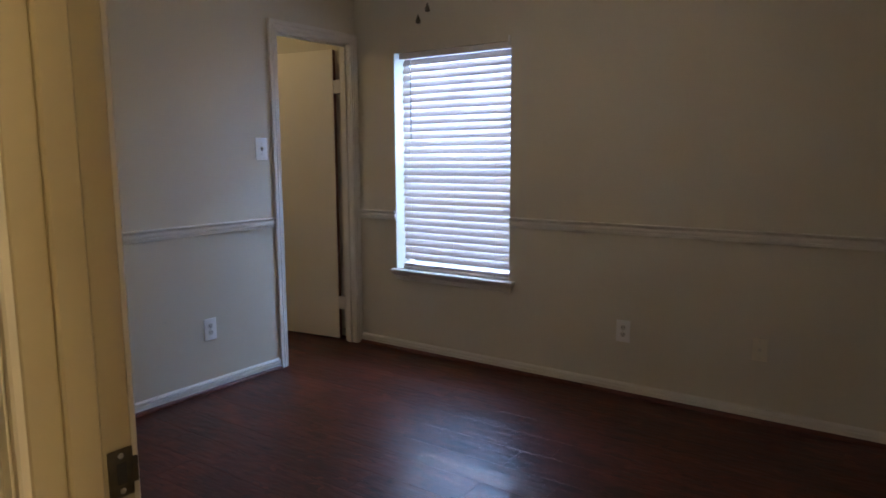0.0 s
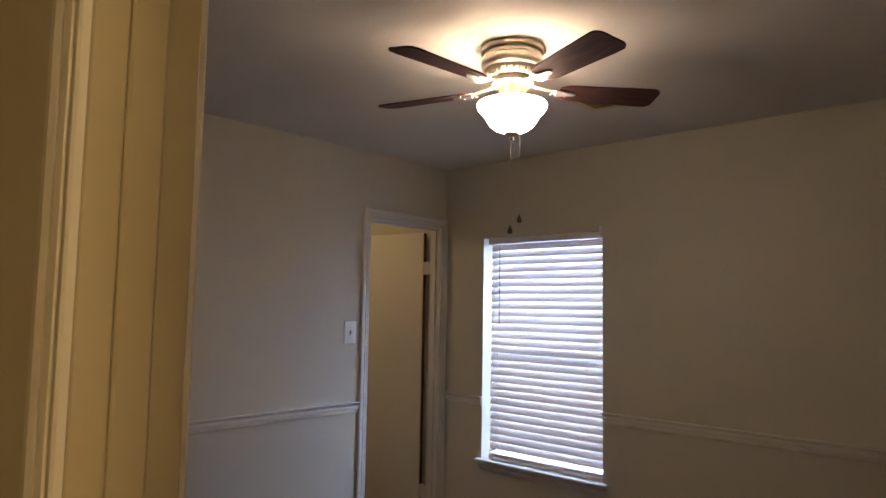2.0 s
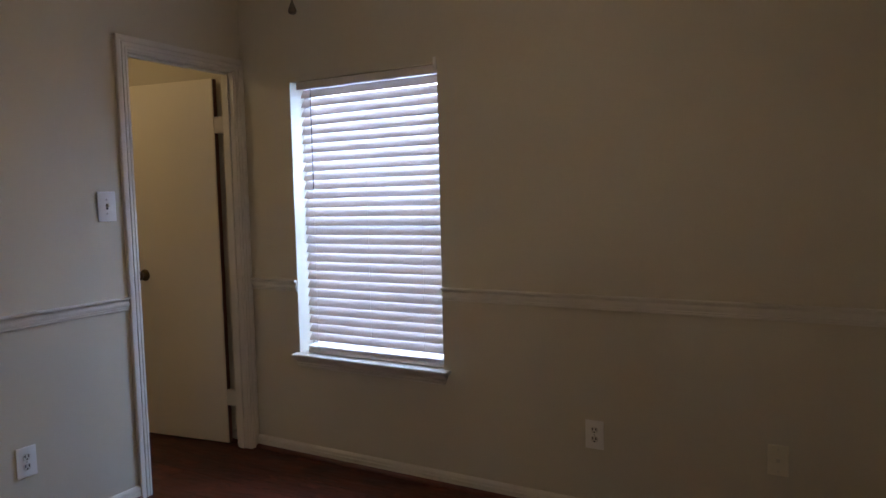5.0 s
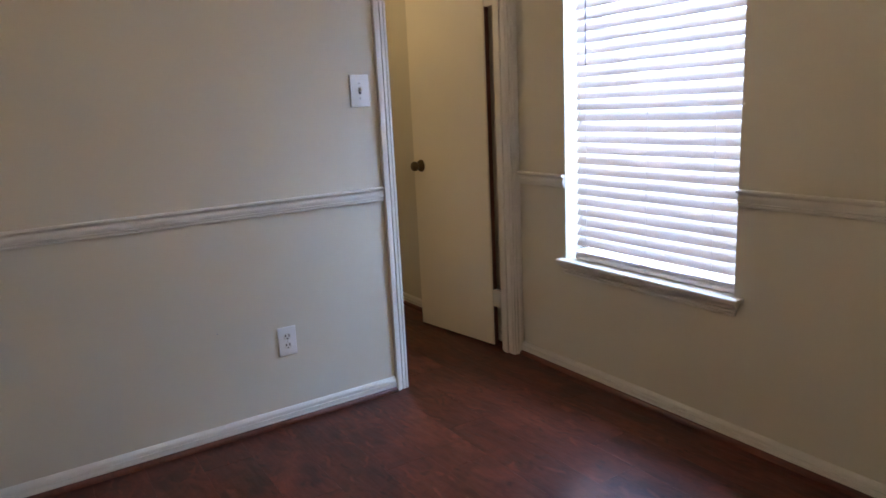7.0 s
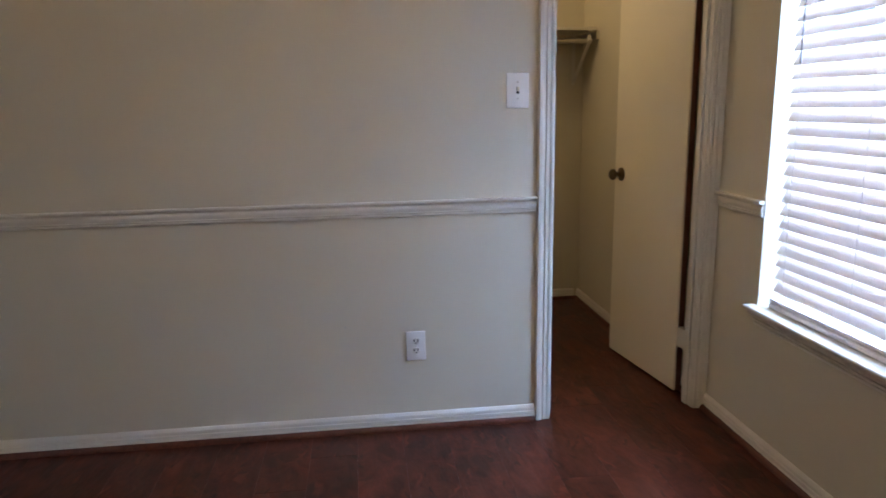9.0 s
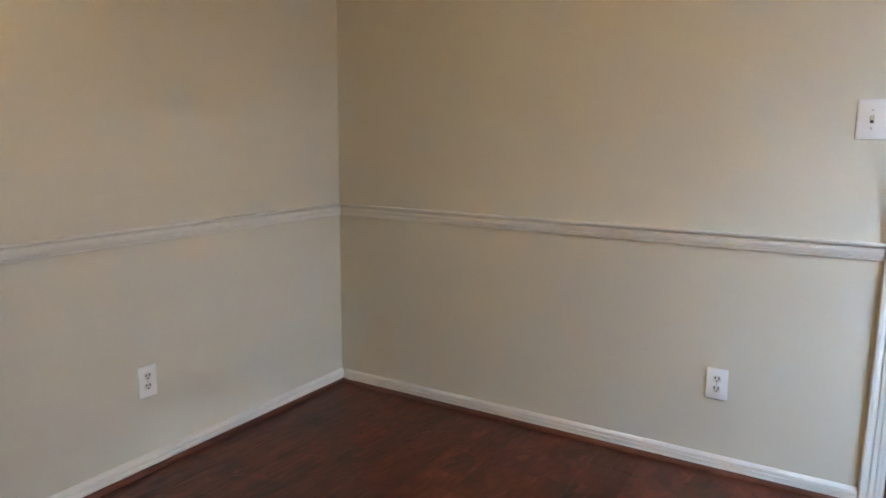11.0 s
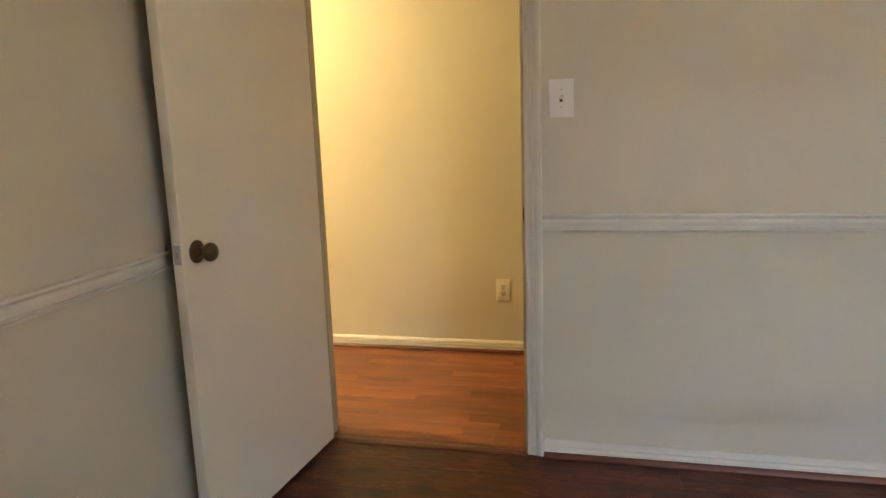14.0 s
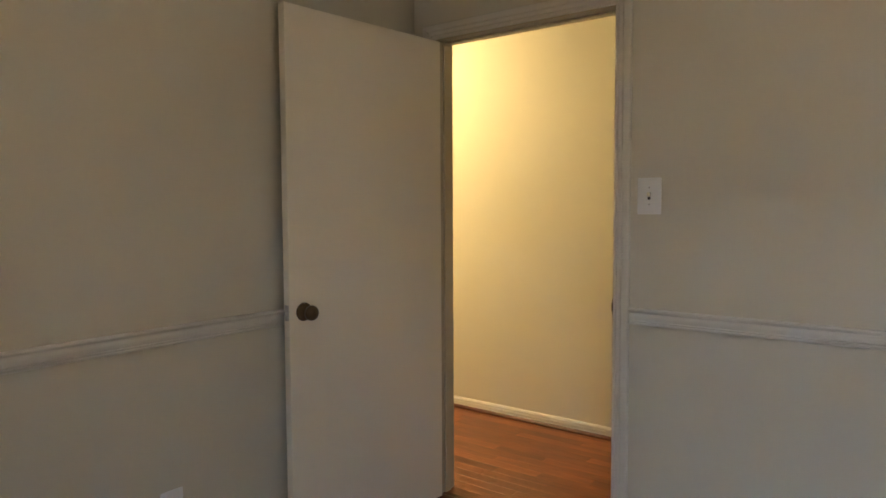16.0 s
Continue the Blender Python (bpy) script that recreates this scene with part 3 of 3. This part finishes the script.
stool = tagged(empty("window_stool"), "white painted window stool with a molded apron below", "window sill", kind="structure")
bm = bmesh.new()
molding([(0.0005, 0.006), (0.040, 0.006), (0.0445, 0.008), (0.046, 0.012), (0.0445, 0.0175), (0.041, 0.020), (0.0005, 0.020)],
        (WIN_X0 - 0.022, L, WIN_Z0 - 0.02), (WIN_X1 + 0.040, L, WIN_Z0 - 0.02), (0, -1, 0), (0, 0, 1), bm=bm)
part("board", bm, TRIM, stool)
part("inner_board", boxed(WIN_X0 + 0.001, L + 0.0, WIN_Z0 - 0.0195, WIN_X1 - 0.001, FY - 0.001, WIN_Z0, bevel=0.001, seg=1), TRIM, stool)
APR = [(0, 0), (0.006, 0), (0.0085, 0.003), (0.0085, 0.010), (0.0050, 0.0115), (0.0050, 0.014), (0.0120, 0.0155), (0.0135, 0.024), (0.0090, 0.0255), (0.0090, 0.028), (0.0150, 0.0295),
       (0.0175, 0.036), (0.0235, 0.043), (0.0330, 0.048), (0.0360, 0.052), (0.0360, 0.0585), (0, 0.0585)]
part("apron", molding(APR, (WIN_X0 - 0.006, L, WIN_Z0 - 0.0728), (WIN_X1 + 0.008, L, WIN_Z0 - 0.0728), (0, -1, 0), (0, 0, 1), 0.35, 0.35), TRIM, stool)

# ---- blind ----
BX0, BX1, BY = WIN_X0 + 0.045, WIN_X1 - 0.006, L + 0.040
blind = tagged(empty("window_blind", pose(0, 0, 0)), "white two-inch faux wood blind lowered and tilted closed", "blind")
part("headrail", boxed(BX0 - 0.006, BY - 0.022, WIN_Z1 - 0.036, BX1 + 0.001, BY + 0.030, WIN_Z1 - 0.004, bevel=0.003), SLAT, blind)
part("valance", boxed(BX0 - 0.010, BY - 0.032, WIN_Z1 - 0.040, BX1 + 0.003, BY - 0.0235, WIN_Z1 - 0.003, bevel=0.003), SLAT, blind, "white flat valance over the headrail")
clip = part("valance_clip", boxed(BX1 - 0.014, BY - 0.044, WIN_Z1 - 0.030, BX1 + 0.003, BY - 0.0325, WIN_Z1 + 0.030, bevel=0.003), PLASTIC, blind, "clear plastic valance clip sticking up")
# one slat: shallow crown, rounded edges, along x about its own middle
SW, ST = 0.050, 0.0020
sl = bmesh.new()
prof = []
for k in range(9):
    a = -1 + 2 * k / 8
    prof.append((a * SW / 2, 0.0018 * (1 - a * a)))
ring = prof + [(p, q - ST) for p, q in prof[::-1]]
HL = (BX1 - BX0) / 2
NS = 10
rows = [[sl.verts.new((-HL + 2 * HL * i / NS, p, q)) for p, q in ring] for i in range(NS + 1)]
for r0, r1 in zip(rows, rows[1:]):
    for i in range(len(ring)):
        j = (i + 1) % len(ring)
        sl.faces.new((r0[i], r0[j], r1[j], r1[i]))
sl.faces.new(rows[0])
sl.faces.new(rows[-1][::-1])
first = part("slat", sl, SLAT, blind, smooth=True)
slat_mesh = first.data
PITCH, TOP = 0.0464, WIN_Z1 - 0.060
NSL = 28
rnd = random.Random(5)
for i in range(NSL):
    o = first if i == 0 else new("slat", slat_mesh)
    o.parent = blind
    tilt = 62.2 + rnd.uniform(-0.3, 0.3)
    o.matrix_world = pose((BX0 + BX1) / 2 + rnd.uniform(-0.0015, 0.0015), BY, TOP - i * PITCH, tilt, rnd.uniform(-0.03, 0.03), 0)
stack = TOP - NSL * PITCH
z = stack + 0.008
for k in range(3):
    z -= 0.0072
    o = new("slat", slat_mesh)
    o.parent = blind
    o.matrix_world = pose((BX0 + BX1) / 2, BY, z, 7 + 2 * k, rnd.uniform(-0.25, 0.25), 0)
part("bottom_rail", boxed(BX0, BY - 0.025, z - 0.024, BX1, BY + 0.025, z - 0.007, bevel=0.004), SLAT, blind)
for cx in (BX0 + 0.075, (BX0 + BX1) / 2, BX1 - 0.10):
    for dy in (-0.0285, 0.0285):
        part("ladder_cord", boxed(cx - 0.0005, BY + dy - 0.0004, z - 0.01, cx + 0.0005, BY + dy + 0.0004, WIN_Z1 - 0.05), SLAT, blind)
    part("rail_plug", lathe([(0, 0.004), (0.006, 0.0035), (0.008, 0)], 12, pose(cx, BY - 0.0285, z - 0.008, 90, 0, 0)), PLASTIC, blind)
wand = part("tilt_wand", lathe([(0, -0.003), (0.0035, 0), (0.0035, 0.012), (0.0026, 0.014), (0.0026, 0.475), (0.0012, 0.480), (0.0012, 0.50), (0, 0.50)], 6, pose(BX0 + 0.092, BY - 0.046, WIN_Z1 - 0.545)), WAND, blind, "clear hexagonal tilt wand", smooth=False)

# ---- ceiling fan ----
fan = tagged(empty("ceiling_fan", pose(FAN_X, FAN_Y, H)), "nickel ceiling fan with five dark walnut blades and lit bowl", "ceiling fan")
part("motor_housing", lathe([(0, 0), (0.111, 0), (0.1140, -0.004), (0.1140, -0.020), (0.1096, -0.026), (0.1053, -0.028), (0.1053, -0.038), (0.1105, -0.042), (0.1140, -0.050),
                             (0.1148, -0.070), (0.1105, -0.078), (0.1027, -0.083), (0.1009, -0.090), (0.0957, -0.100), (0.0835, -0.110), (0.0696, -0.116), (0, -0.116)], 56), NICKEL, fan, "brushed nickel stepped motor housing", smooth=True)
part("flywheel", lathe([(0, -0.1165), (0.072, -0.1165), (0.078, -0.121), (0.078, -0.136), (0.070, -0.142), (0, -0.142)], 40), NICKEL, fan, smooth=True)
fins = bmesh.new()
for i in range(28):
    add_box(fins, 0.080, -0.0035, -0.1145, 0.101, 0.0035, -0.096, bevel=0.0015, seg=1, m=pose(0, 0, 0, 0, 0, i * 360 / 28))
part("vent_ring", fins, NICKEL, fan, "ring of small cooling fins")
part("switch_housing", lathe([(0, -0.142), (0.046, -0.142), (0.050, -0.146), (0.050, -0.186), (0.060, -0.192), (0.066, -0.200), (0.066, -0.212), (0.058, -0.216), (0, -0.216)], 40), NICKEL, fan, smooth=True)
bowl = part("light_bowl", lathe([(0.1153, -0.203), (0.1246, -0.206), (0.1269, -0.214), (0.1237, -0.226), (0.1125, -0.240), (0.1004, -0.252), (0.0921, -0.268), (0.0818, -0.284),
                                 (0.0632, -0.300), (0.0372, -0.311), (0.0000, -0.315), (0.0000, -0.309), (0.0363, -0.305), (0.0614, -0.294), (0.0781, -0.279), (0.0884, -0.263),
                                 (0.0967, -0.249), (0.1088, -0.236), (0.1200, -0.222), (0.1218, -0.214), (0.1153, -0.209), (0.1153, -0.203)], 40), BOWL, fan, "glowing frosted white glass bowl", smooth=True)
part("finial", lathe([(0, -0.314), (0.026, -0.3135), (0.026, -0.317), (0.018, -0.322), (0.009, -0.325), (0.007, -0.330), (0.010, -0.334), (0.009, -0.340), (0, -0.343)], 24), NICKEL, fan, smooth=True)


def blade_mesh():
    bm = bmesh.new()
    half, tip, r = [], 0.548, 0.030
    xs = [0.175 + 0.012 * k for k in range(29)] + [tip - r * (1 - math.sin(a)) for a in np.linspace(0, math.pi / 2, 7)]
    for x in xs:
        u = (x - 0.175) / (tip - 0.175)
        w = 0.049 + 0.015 * min(1, u / 0.85)
        if u < 0.08:
            w *= 0.72 + 3.5 * u
        if x > tip - r:
            w -= r - math.sqrt(max(0, r * r - (x - tip + r) ** 2))
        half.append((x, w))
    pts = [(x, w) for x, w in half] + [(x, -w) for x, w in half[::-1]]
    up = [bm.verts.new((x, y, 0.003)) for x, y in pts]
    dn = [bm.verts.new((x, y, -0.003)) for x, y in pts]
    bm.faces.new(up)
    bm.faces.new(dn[::-1])
    for i in range(len(pts)):
        j = (i + 1) % len(pts)
        bm.faces.new((up[j], up[i], dn[i], dn[j]))
    return bm


def blade_iron(parent, m):
    arm = part("blade_iron", molding([(-0.011, -0.0025), (0.011, -0.0025), (0.008, 0.0025), (-0.008, 0.0025)], (0.062, 0, -0.132), (0.145, 0, -0.150), (0, 1, 0), (0, 0, 1)), NICKEL, parent, "polished curved blade arm")
    arm.matrix_local = m
    plate = bmesh.new()
    ring = []
    for k in range(26):
        a = 2 * math.pi * k / 26
        rr = 1.0 + 0.22 * math.cos(3 * a)
        ring.append((0.183 + 0.046 * rr * math.cos(a), 0.030 * rr * math.sin(a)))
    t = [plate.verts.new((x, y, -0.1555)) for x, y in ring]
    b = [plate.verts.new((x * 0.98 + 0.0037, y * 0.9, -0.1600)) for x, y in ring]
    plate.faces.new(t)
    plate.faces.new(b[::-1])
    for i in range(26):
        j = (i + 1) % 26
        plate.faces.new((t[j], t[i], b[i], b[j]))
    part("iron_plate", plate, NICKEL, arm)
    for dx, dy in ((-0.022, 0), (0.018, 0.018), (0.018, -0.018)):
        part("screw", lathe([(0, -0.1635), (0.004, -0.163), (0.0055, -0.160)], 10, pose(0.183 + dx, dy, 0)), STEEL, arm)


bl = None
for i in range(5):
    ang = 51 + 72 * i
    m = pose(0, 0, 0, 0, 0, ang)
    blade_iron(fan, m)
    if bl is None:
        bl = part("blade", blade_mesh(), BLADE, fan, "dark walnut fan blade with rounded tip")
        o = bl
    else:
        o = tagged(new("blade", bl.data), "dark walnut fan blade with rounded tip")
        o.parent = fan
    o.matrix_local = m @ pose(0, 0, -0.152, -11, 0, 0)


def pull_chain(x, y, top, bottom):
    bm = bmesh.new()
    z = top
    while z > bottom + 0.03:
        bmesh.ops.create_icosphere(bm, subdivisions=1, radius=0.0017, matrix=pose(x, y, z))
        z -= 0.0042
    add_box(bm, x - 0.0004, y - 0.0004, bottom + 0.025, x + 0.0004, y + 0.0004, top)
    c = part("pull_chain", bm, NICKEL, fan, "fine beaded pull chain")
    part("pendant", lathe([(0, 0.032), (0.0025, 0.030), (0.003, 0.026), (0.006, 0.018), (0.0095, 0.009), (0.0095, 0.004), (0.006, 0.0), (0, -0.001)], 16, pose(x, y, bottom)), BRONZE, c, "dark teardrop pull", smooth=True)


pull_chain(-0.003, -0.003, -0.335, -0.678)
pull_chain(0.030, 0.008, -0.300, -0.640)

# ---- ceiling vent ----
vent = tagged(empty("ceiling_vent", pose(1.660, 2.353, H)), "yellowed brass ceiling register with two louvre banks", "air vent")
VX, VY = 0.152, 0.102
fr = bmesh.new()
for b in ((-VX, -VY, -0.007, VX, -VY + 0.026, -0.0003), (-VX, VY - 0.026, -0.007, VX, VY, -0.0003), (-VX, -VY + 0.026, -0.007, -VX + 0.028, VY - 0.026, -0.0003),
          (VX - 0.028, -VY + 0.026, -0.007, VX, VY - 0.026, -0.0003), (-0.035, -VY + 0.026, -0.006, 0.035, VY - 0.026, -0.0003)):
    add_box(fr, *b)
part("frame", fr, VENT, vent)
# flat sheet coloured dark for the shade inside the duct
part("backing", boxed(-VX + 0.02, -VY + 0.02, -0.0015, VX - 0.02, VY - 0.02, -0.0005), DUCT, vent, "flat dark sheet in place of the shaded duct")
ls = None
for bank, sgn in ((-0.081, 1), (0.081, -1)):
    for k in range(6):
        o = part("slat", boxed(-0.0075, -VY + 0.027, -0.0008, 0.0075, VY - 0.027, 0.0008), VENT, vent) if ls is None else new("slat", ls.data)
        ls = ls or o
        o.parent = vent
        o.matrix_local = pose(bank - 0.037 + k * 0.015, 0, -0.0075, 0, 38 * sgn, 0)
part("lever", boxed(0.012, -0.004, -0.018, 0.018, 0.004, -0.006, bevel=0.001, seg=1), VENT, vent)


# ---- switches and outlets ----
def plate_bm(w, h):
    bm = bmesh.new()
    add_box(bm, -w / 2, 0.0003, -h / 2, w / 2, 0.0062, h / 2, bevel=0.0028, seg=3)
    return bm


def screw(parent, x, z, mat=None):
    s = part("screw", lathe([(0, 0.0016), (0.0028, 0.001), (0.0034, 0)], 12, pose(x, 0.0062, z, -90, 0, 0)), mat or PLASTIC, parent)
    return s


def outlet(m, label, mat=None, w=0.078, h=0.122):
    mat = mat or PLASTIC
    t = tagged(empty("wall_outlet", m), label, "outlet")
    part("cover_plate", plate_bm(w, h), mat, t, smooth=True)
    for dz in (0.0195, -0.0195):
        f = bmesh.new()
        ring = []
        for k in range(24):
            a = 2 * math.pi * k / 24
            ring.append((max(-0.0140, min(0.0140, 0.0172 * math.cos(a))), 0.0145 * math.sin(a)))
        bot = [f.verts.new((x, 0.0058, z)) for x, z in ring]
        top = [f.verts.new((x * 0.95, 0.0082, z * 0.95)) for x, z in ring]
        f.faces.new(top)
        for i in range(24):
            j = (i + 1) % 24
            f.faces.new((bot[i], bot[j], top[j], top[i]))
        r = part("receptacle", f, RECEP, t)
        r.location = (0, 0, dz)
        sl = bmesh.new()
        add_box(sl, -0.0092, 0.0075, -0.0014, -0.0046, 0.0086, 0.0096)
        add_box(sl, 0.0046, 0.0075, -0.0008, 0.0092, 0.0086, 0.0092)
        add_box(sl, -0.0034, 0.0075, -0.0108, 0.0034, 0.0086, -0.0044, bevel=0.0008, seg=1)
        part("slots", sl, SLOT, r)
    screw(t, 0, 0, STEEL)
    return t


def switch(m, label):
    t = tagged(empty("light_switch", m), label, "light switch")
    part("cover_plate", plate_bm(0.087, 0.131), PLASTIC, t, smooth=True)
    part("slot", boxed(-0.0052, 0.006, -0.0125, 0.0052, 0.0067, 0.0125), SLOT, t)
    tg = bmesh.new()
    add_box(tg, -0.0042, 0, -0.0055, 0.0042, 0.017, 0.0055, bevel=0.0012, seg=1)
    part("toggle", tg, IVORY, t, "ivory toggle switched up").matrix_local = pose(0, 0.004, 0.001, 28, 0, 0)
    screw(t, 0, 0.030, STEEL)
    screw(t, 0, -0.030, STEEL)
    return t


ON_B, ON_C, ON_A, ON_D, ON_H = -90, 0, 180, 90, 0
switch(pose(0, 2.259, 1.347, 0, 0, ON_B), "white single toggle switch in an oversized plate beside the closet")
switch(pose(2.303, 0, 1.349, 0, 0, ON_C), "white single toggle switch in an oversized plate beside the doorway")
outlet(pose(0, 1.848, 0.354, 0, 0, ON_B), "white duplex outlet on the closet wall")
outlet(pose(1.145, 0, 0.355, 0, 0, ON_C), "white duplex outlet under the chair rail")
outlet(pose(1.912, L, 0.355, 0, 0, ON_A), "white duplex outlet on the window wall")
outlet(pose(W, 1.235, 0.350, 0, 0, ON_D), "white duplex outlet on the shaded side wall")
outlet(pose(2.695, HALL_Y, 0.360, 0, 0, ON_H), "ivory duplex outlet on the hallway wall", IVORY)
cp = tagged(empty("blank_plate", pose(2.598, L, 0.362, 0, 0, ON_A)), "ivory phone jack cover plate on the window wall", "cover plate")
part("cover_plate", plate_bm(0.070, 0.114), IVORY, cp, smooth=True)
part("jack", boxed(-0.007, 0.006, -0.007, 0.007, 0.0085, 0.007, bevel=0.001, seg=1), WALL, cp)
screw(cp, 0, 0.041, WALL)
screw(cp, 0, -0.041, WALL)

nail = tagged(empty("wall_nail", pose(0, 1.572, 0.448, 0, 0, ON_B)), "small bare steel nail stuck in cream drywall", "nail")
part("shank", lathe([(0, 0.0003), (0.0011, 0.0003), (0.0011, 0.010), (0, 0.010)], 8, pose(0, 0, 0, -90, 0, 0)), STEEL, nail)
part("head", lathe([(0, 0.0100), (0.0030, 0.0102), (0.0030, 0.0115), (0, 0.0118)], 12, pose(0, 0, 0, -90, 0, 0)), STEEL, nail)

# ---- closet shelf, rod and lamp ----
SHZ = 1.732
tagged(finish("closet_shelf", boxed(CLO_X + 0.001, CLO_YA + 0.001, SHZ - 0.019, -1.43, L - 0.02, SHZ, bevel=0.002, seg=1), TRIM),
       "white painted closet shelf board above the hanging rod", "shelf")
cl = tagged(empty("shelf_cleat", pose(0, 0, 0)), "white painted wooden cleat under the closet shelf", "cleat")
part("board", boxed(CLO_X + 0.001, L - 0.019, SHZ - 0.065, -1.45, L - 0.0005, SHZ - 0.020, bevel=0.002, seg=1), TRIM, cl)
rod = tagged(empty("closet_rod", pose(-1.47, 0, SHZ - 0.075)), "painted metal closet rod held by a bracket", "closet rod")
part("tube", lathe([(0, CLO_YA + 0.002), (0.016, CLO_YA + 0.002), (0.016, L - 0.045), (0, L - 0.045)], 20, pose(0, 0, 0, -90, 0, 0)), STEEL, rod, smooth=True)
bk = bmesh.new()
by = L - 0.065
add_box(bk, -0.265, by - 0.010, 0.050, 0.035, by + 0.010, 0.0545)
add_box(bk, -0.268, by - 0.010, -0.245, -0.2635, by + 0.010, 0.0545)
molding([(-0.010, -0.002), (0.010, -0.002), (0.010, 0.002), (-0.010, 0.002)], (-0.262, by, -0.230), (0.045, by, 0.005), (0, 1, 0), (0.6, 0, -0.8), bm=bk)
hk = []
for k in range(9):
    a = math.pi * (1.0 + k / 8)
    hk.append((0.022 * math.cos(a), -0.002 + 0.022 * math.sin(a)))
for (x0, z0), (x1, z1) in zip(hk, hk[1:]):
    molding([(-0.010, -0.002), (0.010, -0.002), (0.010, 0.002), (-0.010, 0.002)], (x0, by, z0), (x1, by, z1), (0, 1, 0), ((x0 + x1) * 22, 0, (z0 + z1) * 22 + 0.1), bm=bk)
add_box(bk, 0.021, by - 0.010, 0.0, 0.025, by + 0.010, 0.030)
part("bracket", bk, TRIM, rod, "white metal shelf and rod bracket")


def dome_light(name, x, y, mat, label, r):
    t = tagged(empty(name, pose(x, y, H)), label, "ceiling light")
    part("base", lathe([(0, -0.0003), (r, -0.0003), (r, -0.012), (r * 0.9, -0.020), (0, -0.020)], 32), TRIM, t, smooth=True)
    part("globe", lathe([(r * 0.86, -0.0205), (r * 0.88, -0.030), (r * 0.75, -0.052), (r * 0.45, -0.068), (0, -0.074)], 32), mat, t, smooth=True)
    return t


dome_light("hall_ceiling_light", 4.7, -0.25, DOME, "small frosted flush ceiling light in the hallway", 0.11)
dome_light("closet_ceiling_light", -1.0, 2.1, BULBG, "small frosted flush ceiling light in the closet", 0.09)

# ---- floor boards ----
def board(bm_len, bm_wid, thick, bev):
    bm = bmesh.new()
    x, y = bm_len / 2, bm_wid / 2
    lo = [bm.verts.new((sx * x, sy * y, -thick)) for sx, sy in ((-1, -1), (1, -1), (1, 1), (-1, 1))]
    mid = [bm.verts.new((sx * x, sy * y, -bev)) for sx, sy in ((-1, -1), (1, -1), (1, 1), (-1, 1))]
    top = [bm.verts.new((sx * (x - bev * 1.6), sy * (y - bev * 1.6), 0)) for sx, sy in ((-1, -1), (1, -1), (1, 1), (-1, 1))]
    bm.faces.new(top)
    for a, b in ((lo, mid), (mid, top)):
        for i in range(4):
            j = (i + 1) % 4
            bm.faces.new((a[i], a[j], b[j], b[i]))
    return bm


def lay(parent, x0, x1, y0, y1, wid, lng, mat, thick, bev, seed, top=0.0, gap=0.0006, notch=None):
    r = random.Random(seed)
    cache = {}
    y = y0
    row = 0
    while y < y1 - 0.004:
        w = min(wid, y1 - y)
        start = x0 if notch is None or y >= notch[1] else notch[0]
        x = start - r.uniform(0, lng)
        while x < x1:
            step = lng if lng > 0.8 else lng * r.choice((0.7, 1.0, 1.3))
            a, b = max(x, start), min(x + step, x1)
            if b - a > 0.02:
                key = (round(b - a, 3), round(w, 3))
                if key not in cache:
                    ob = finish("plank", board(b - a - gap, w - gap, thick, bev), mat, parent)
                    cache[key] = ob.data
                else:
                    ob = new("plank", cache[key])
                    ob.parent = parent
                ob.location = ((a + b) / 2, y + w / 2, top + r.uniform(-0.0003, 0.0))
            x += step
        y += w
        row += 1


lay(floor, CLO_X, W, 0.0, L, 0.178, 1.215, FLOORW, 0.012, 0.0004, 11, gap=0.0002, notch=(0.0, CLO_YA))
lay(hall_floor, 1.9, HALL_X1, HALL_Y, -0.004, 0.0655, 0.42, HALLW, 0.011, 0.0005, 12, gap=0.0003)
tagged(finish("floor_hall_rest", boxed(HALL_X0, HALL_Y, -0.012, 1.9, -0.004, 0.0), HALLW), "orange-brown laminate further down the hallway", "floor", kind="structure")
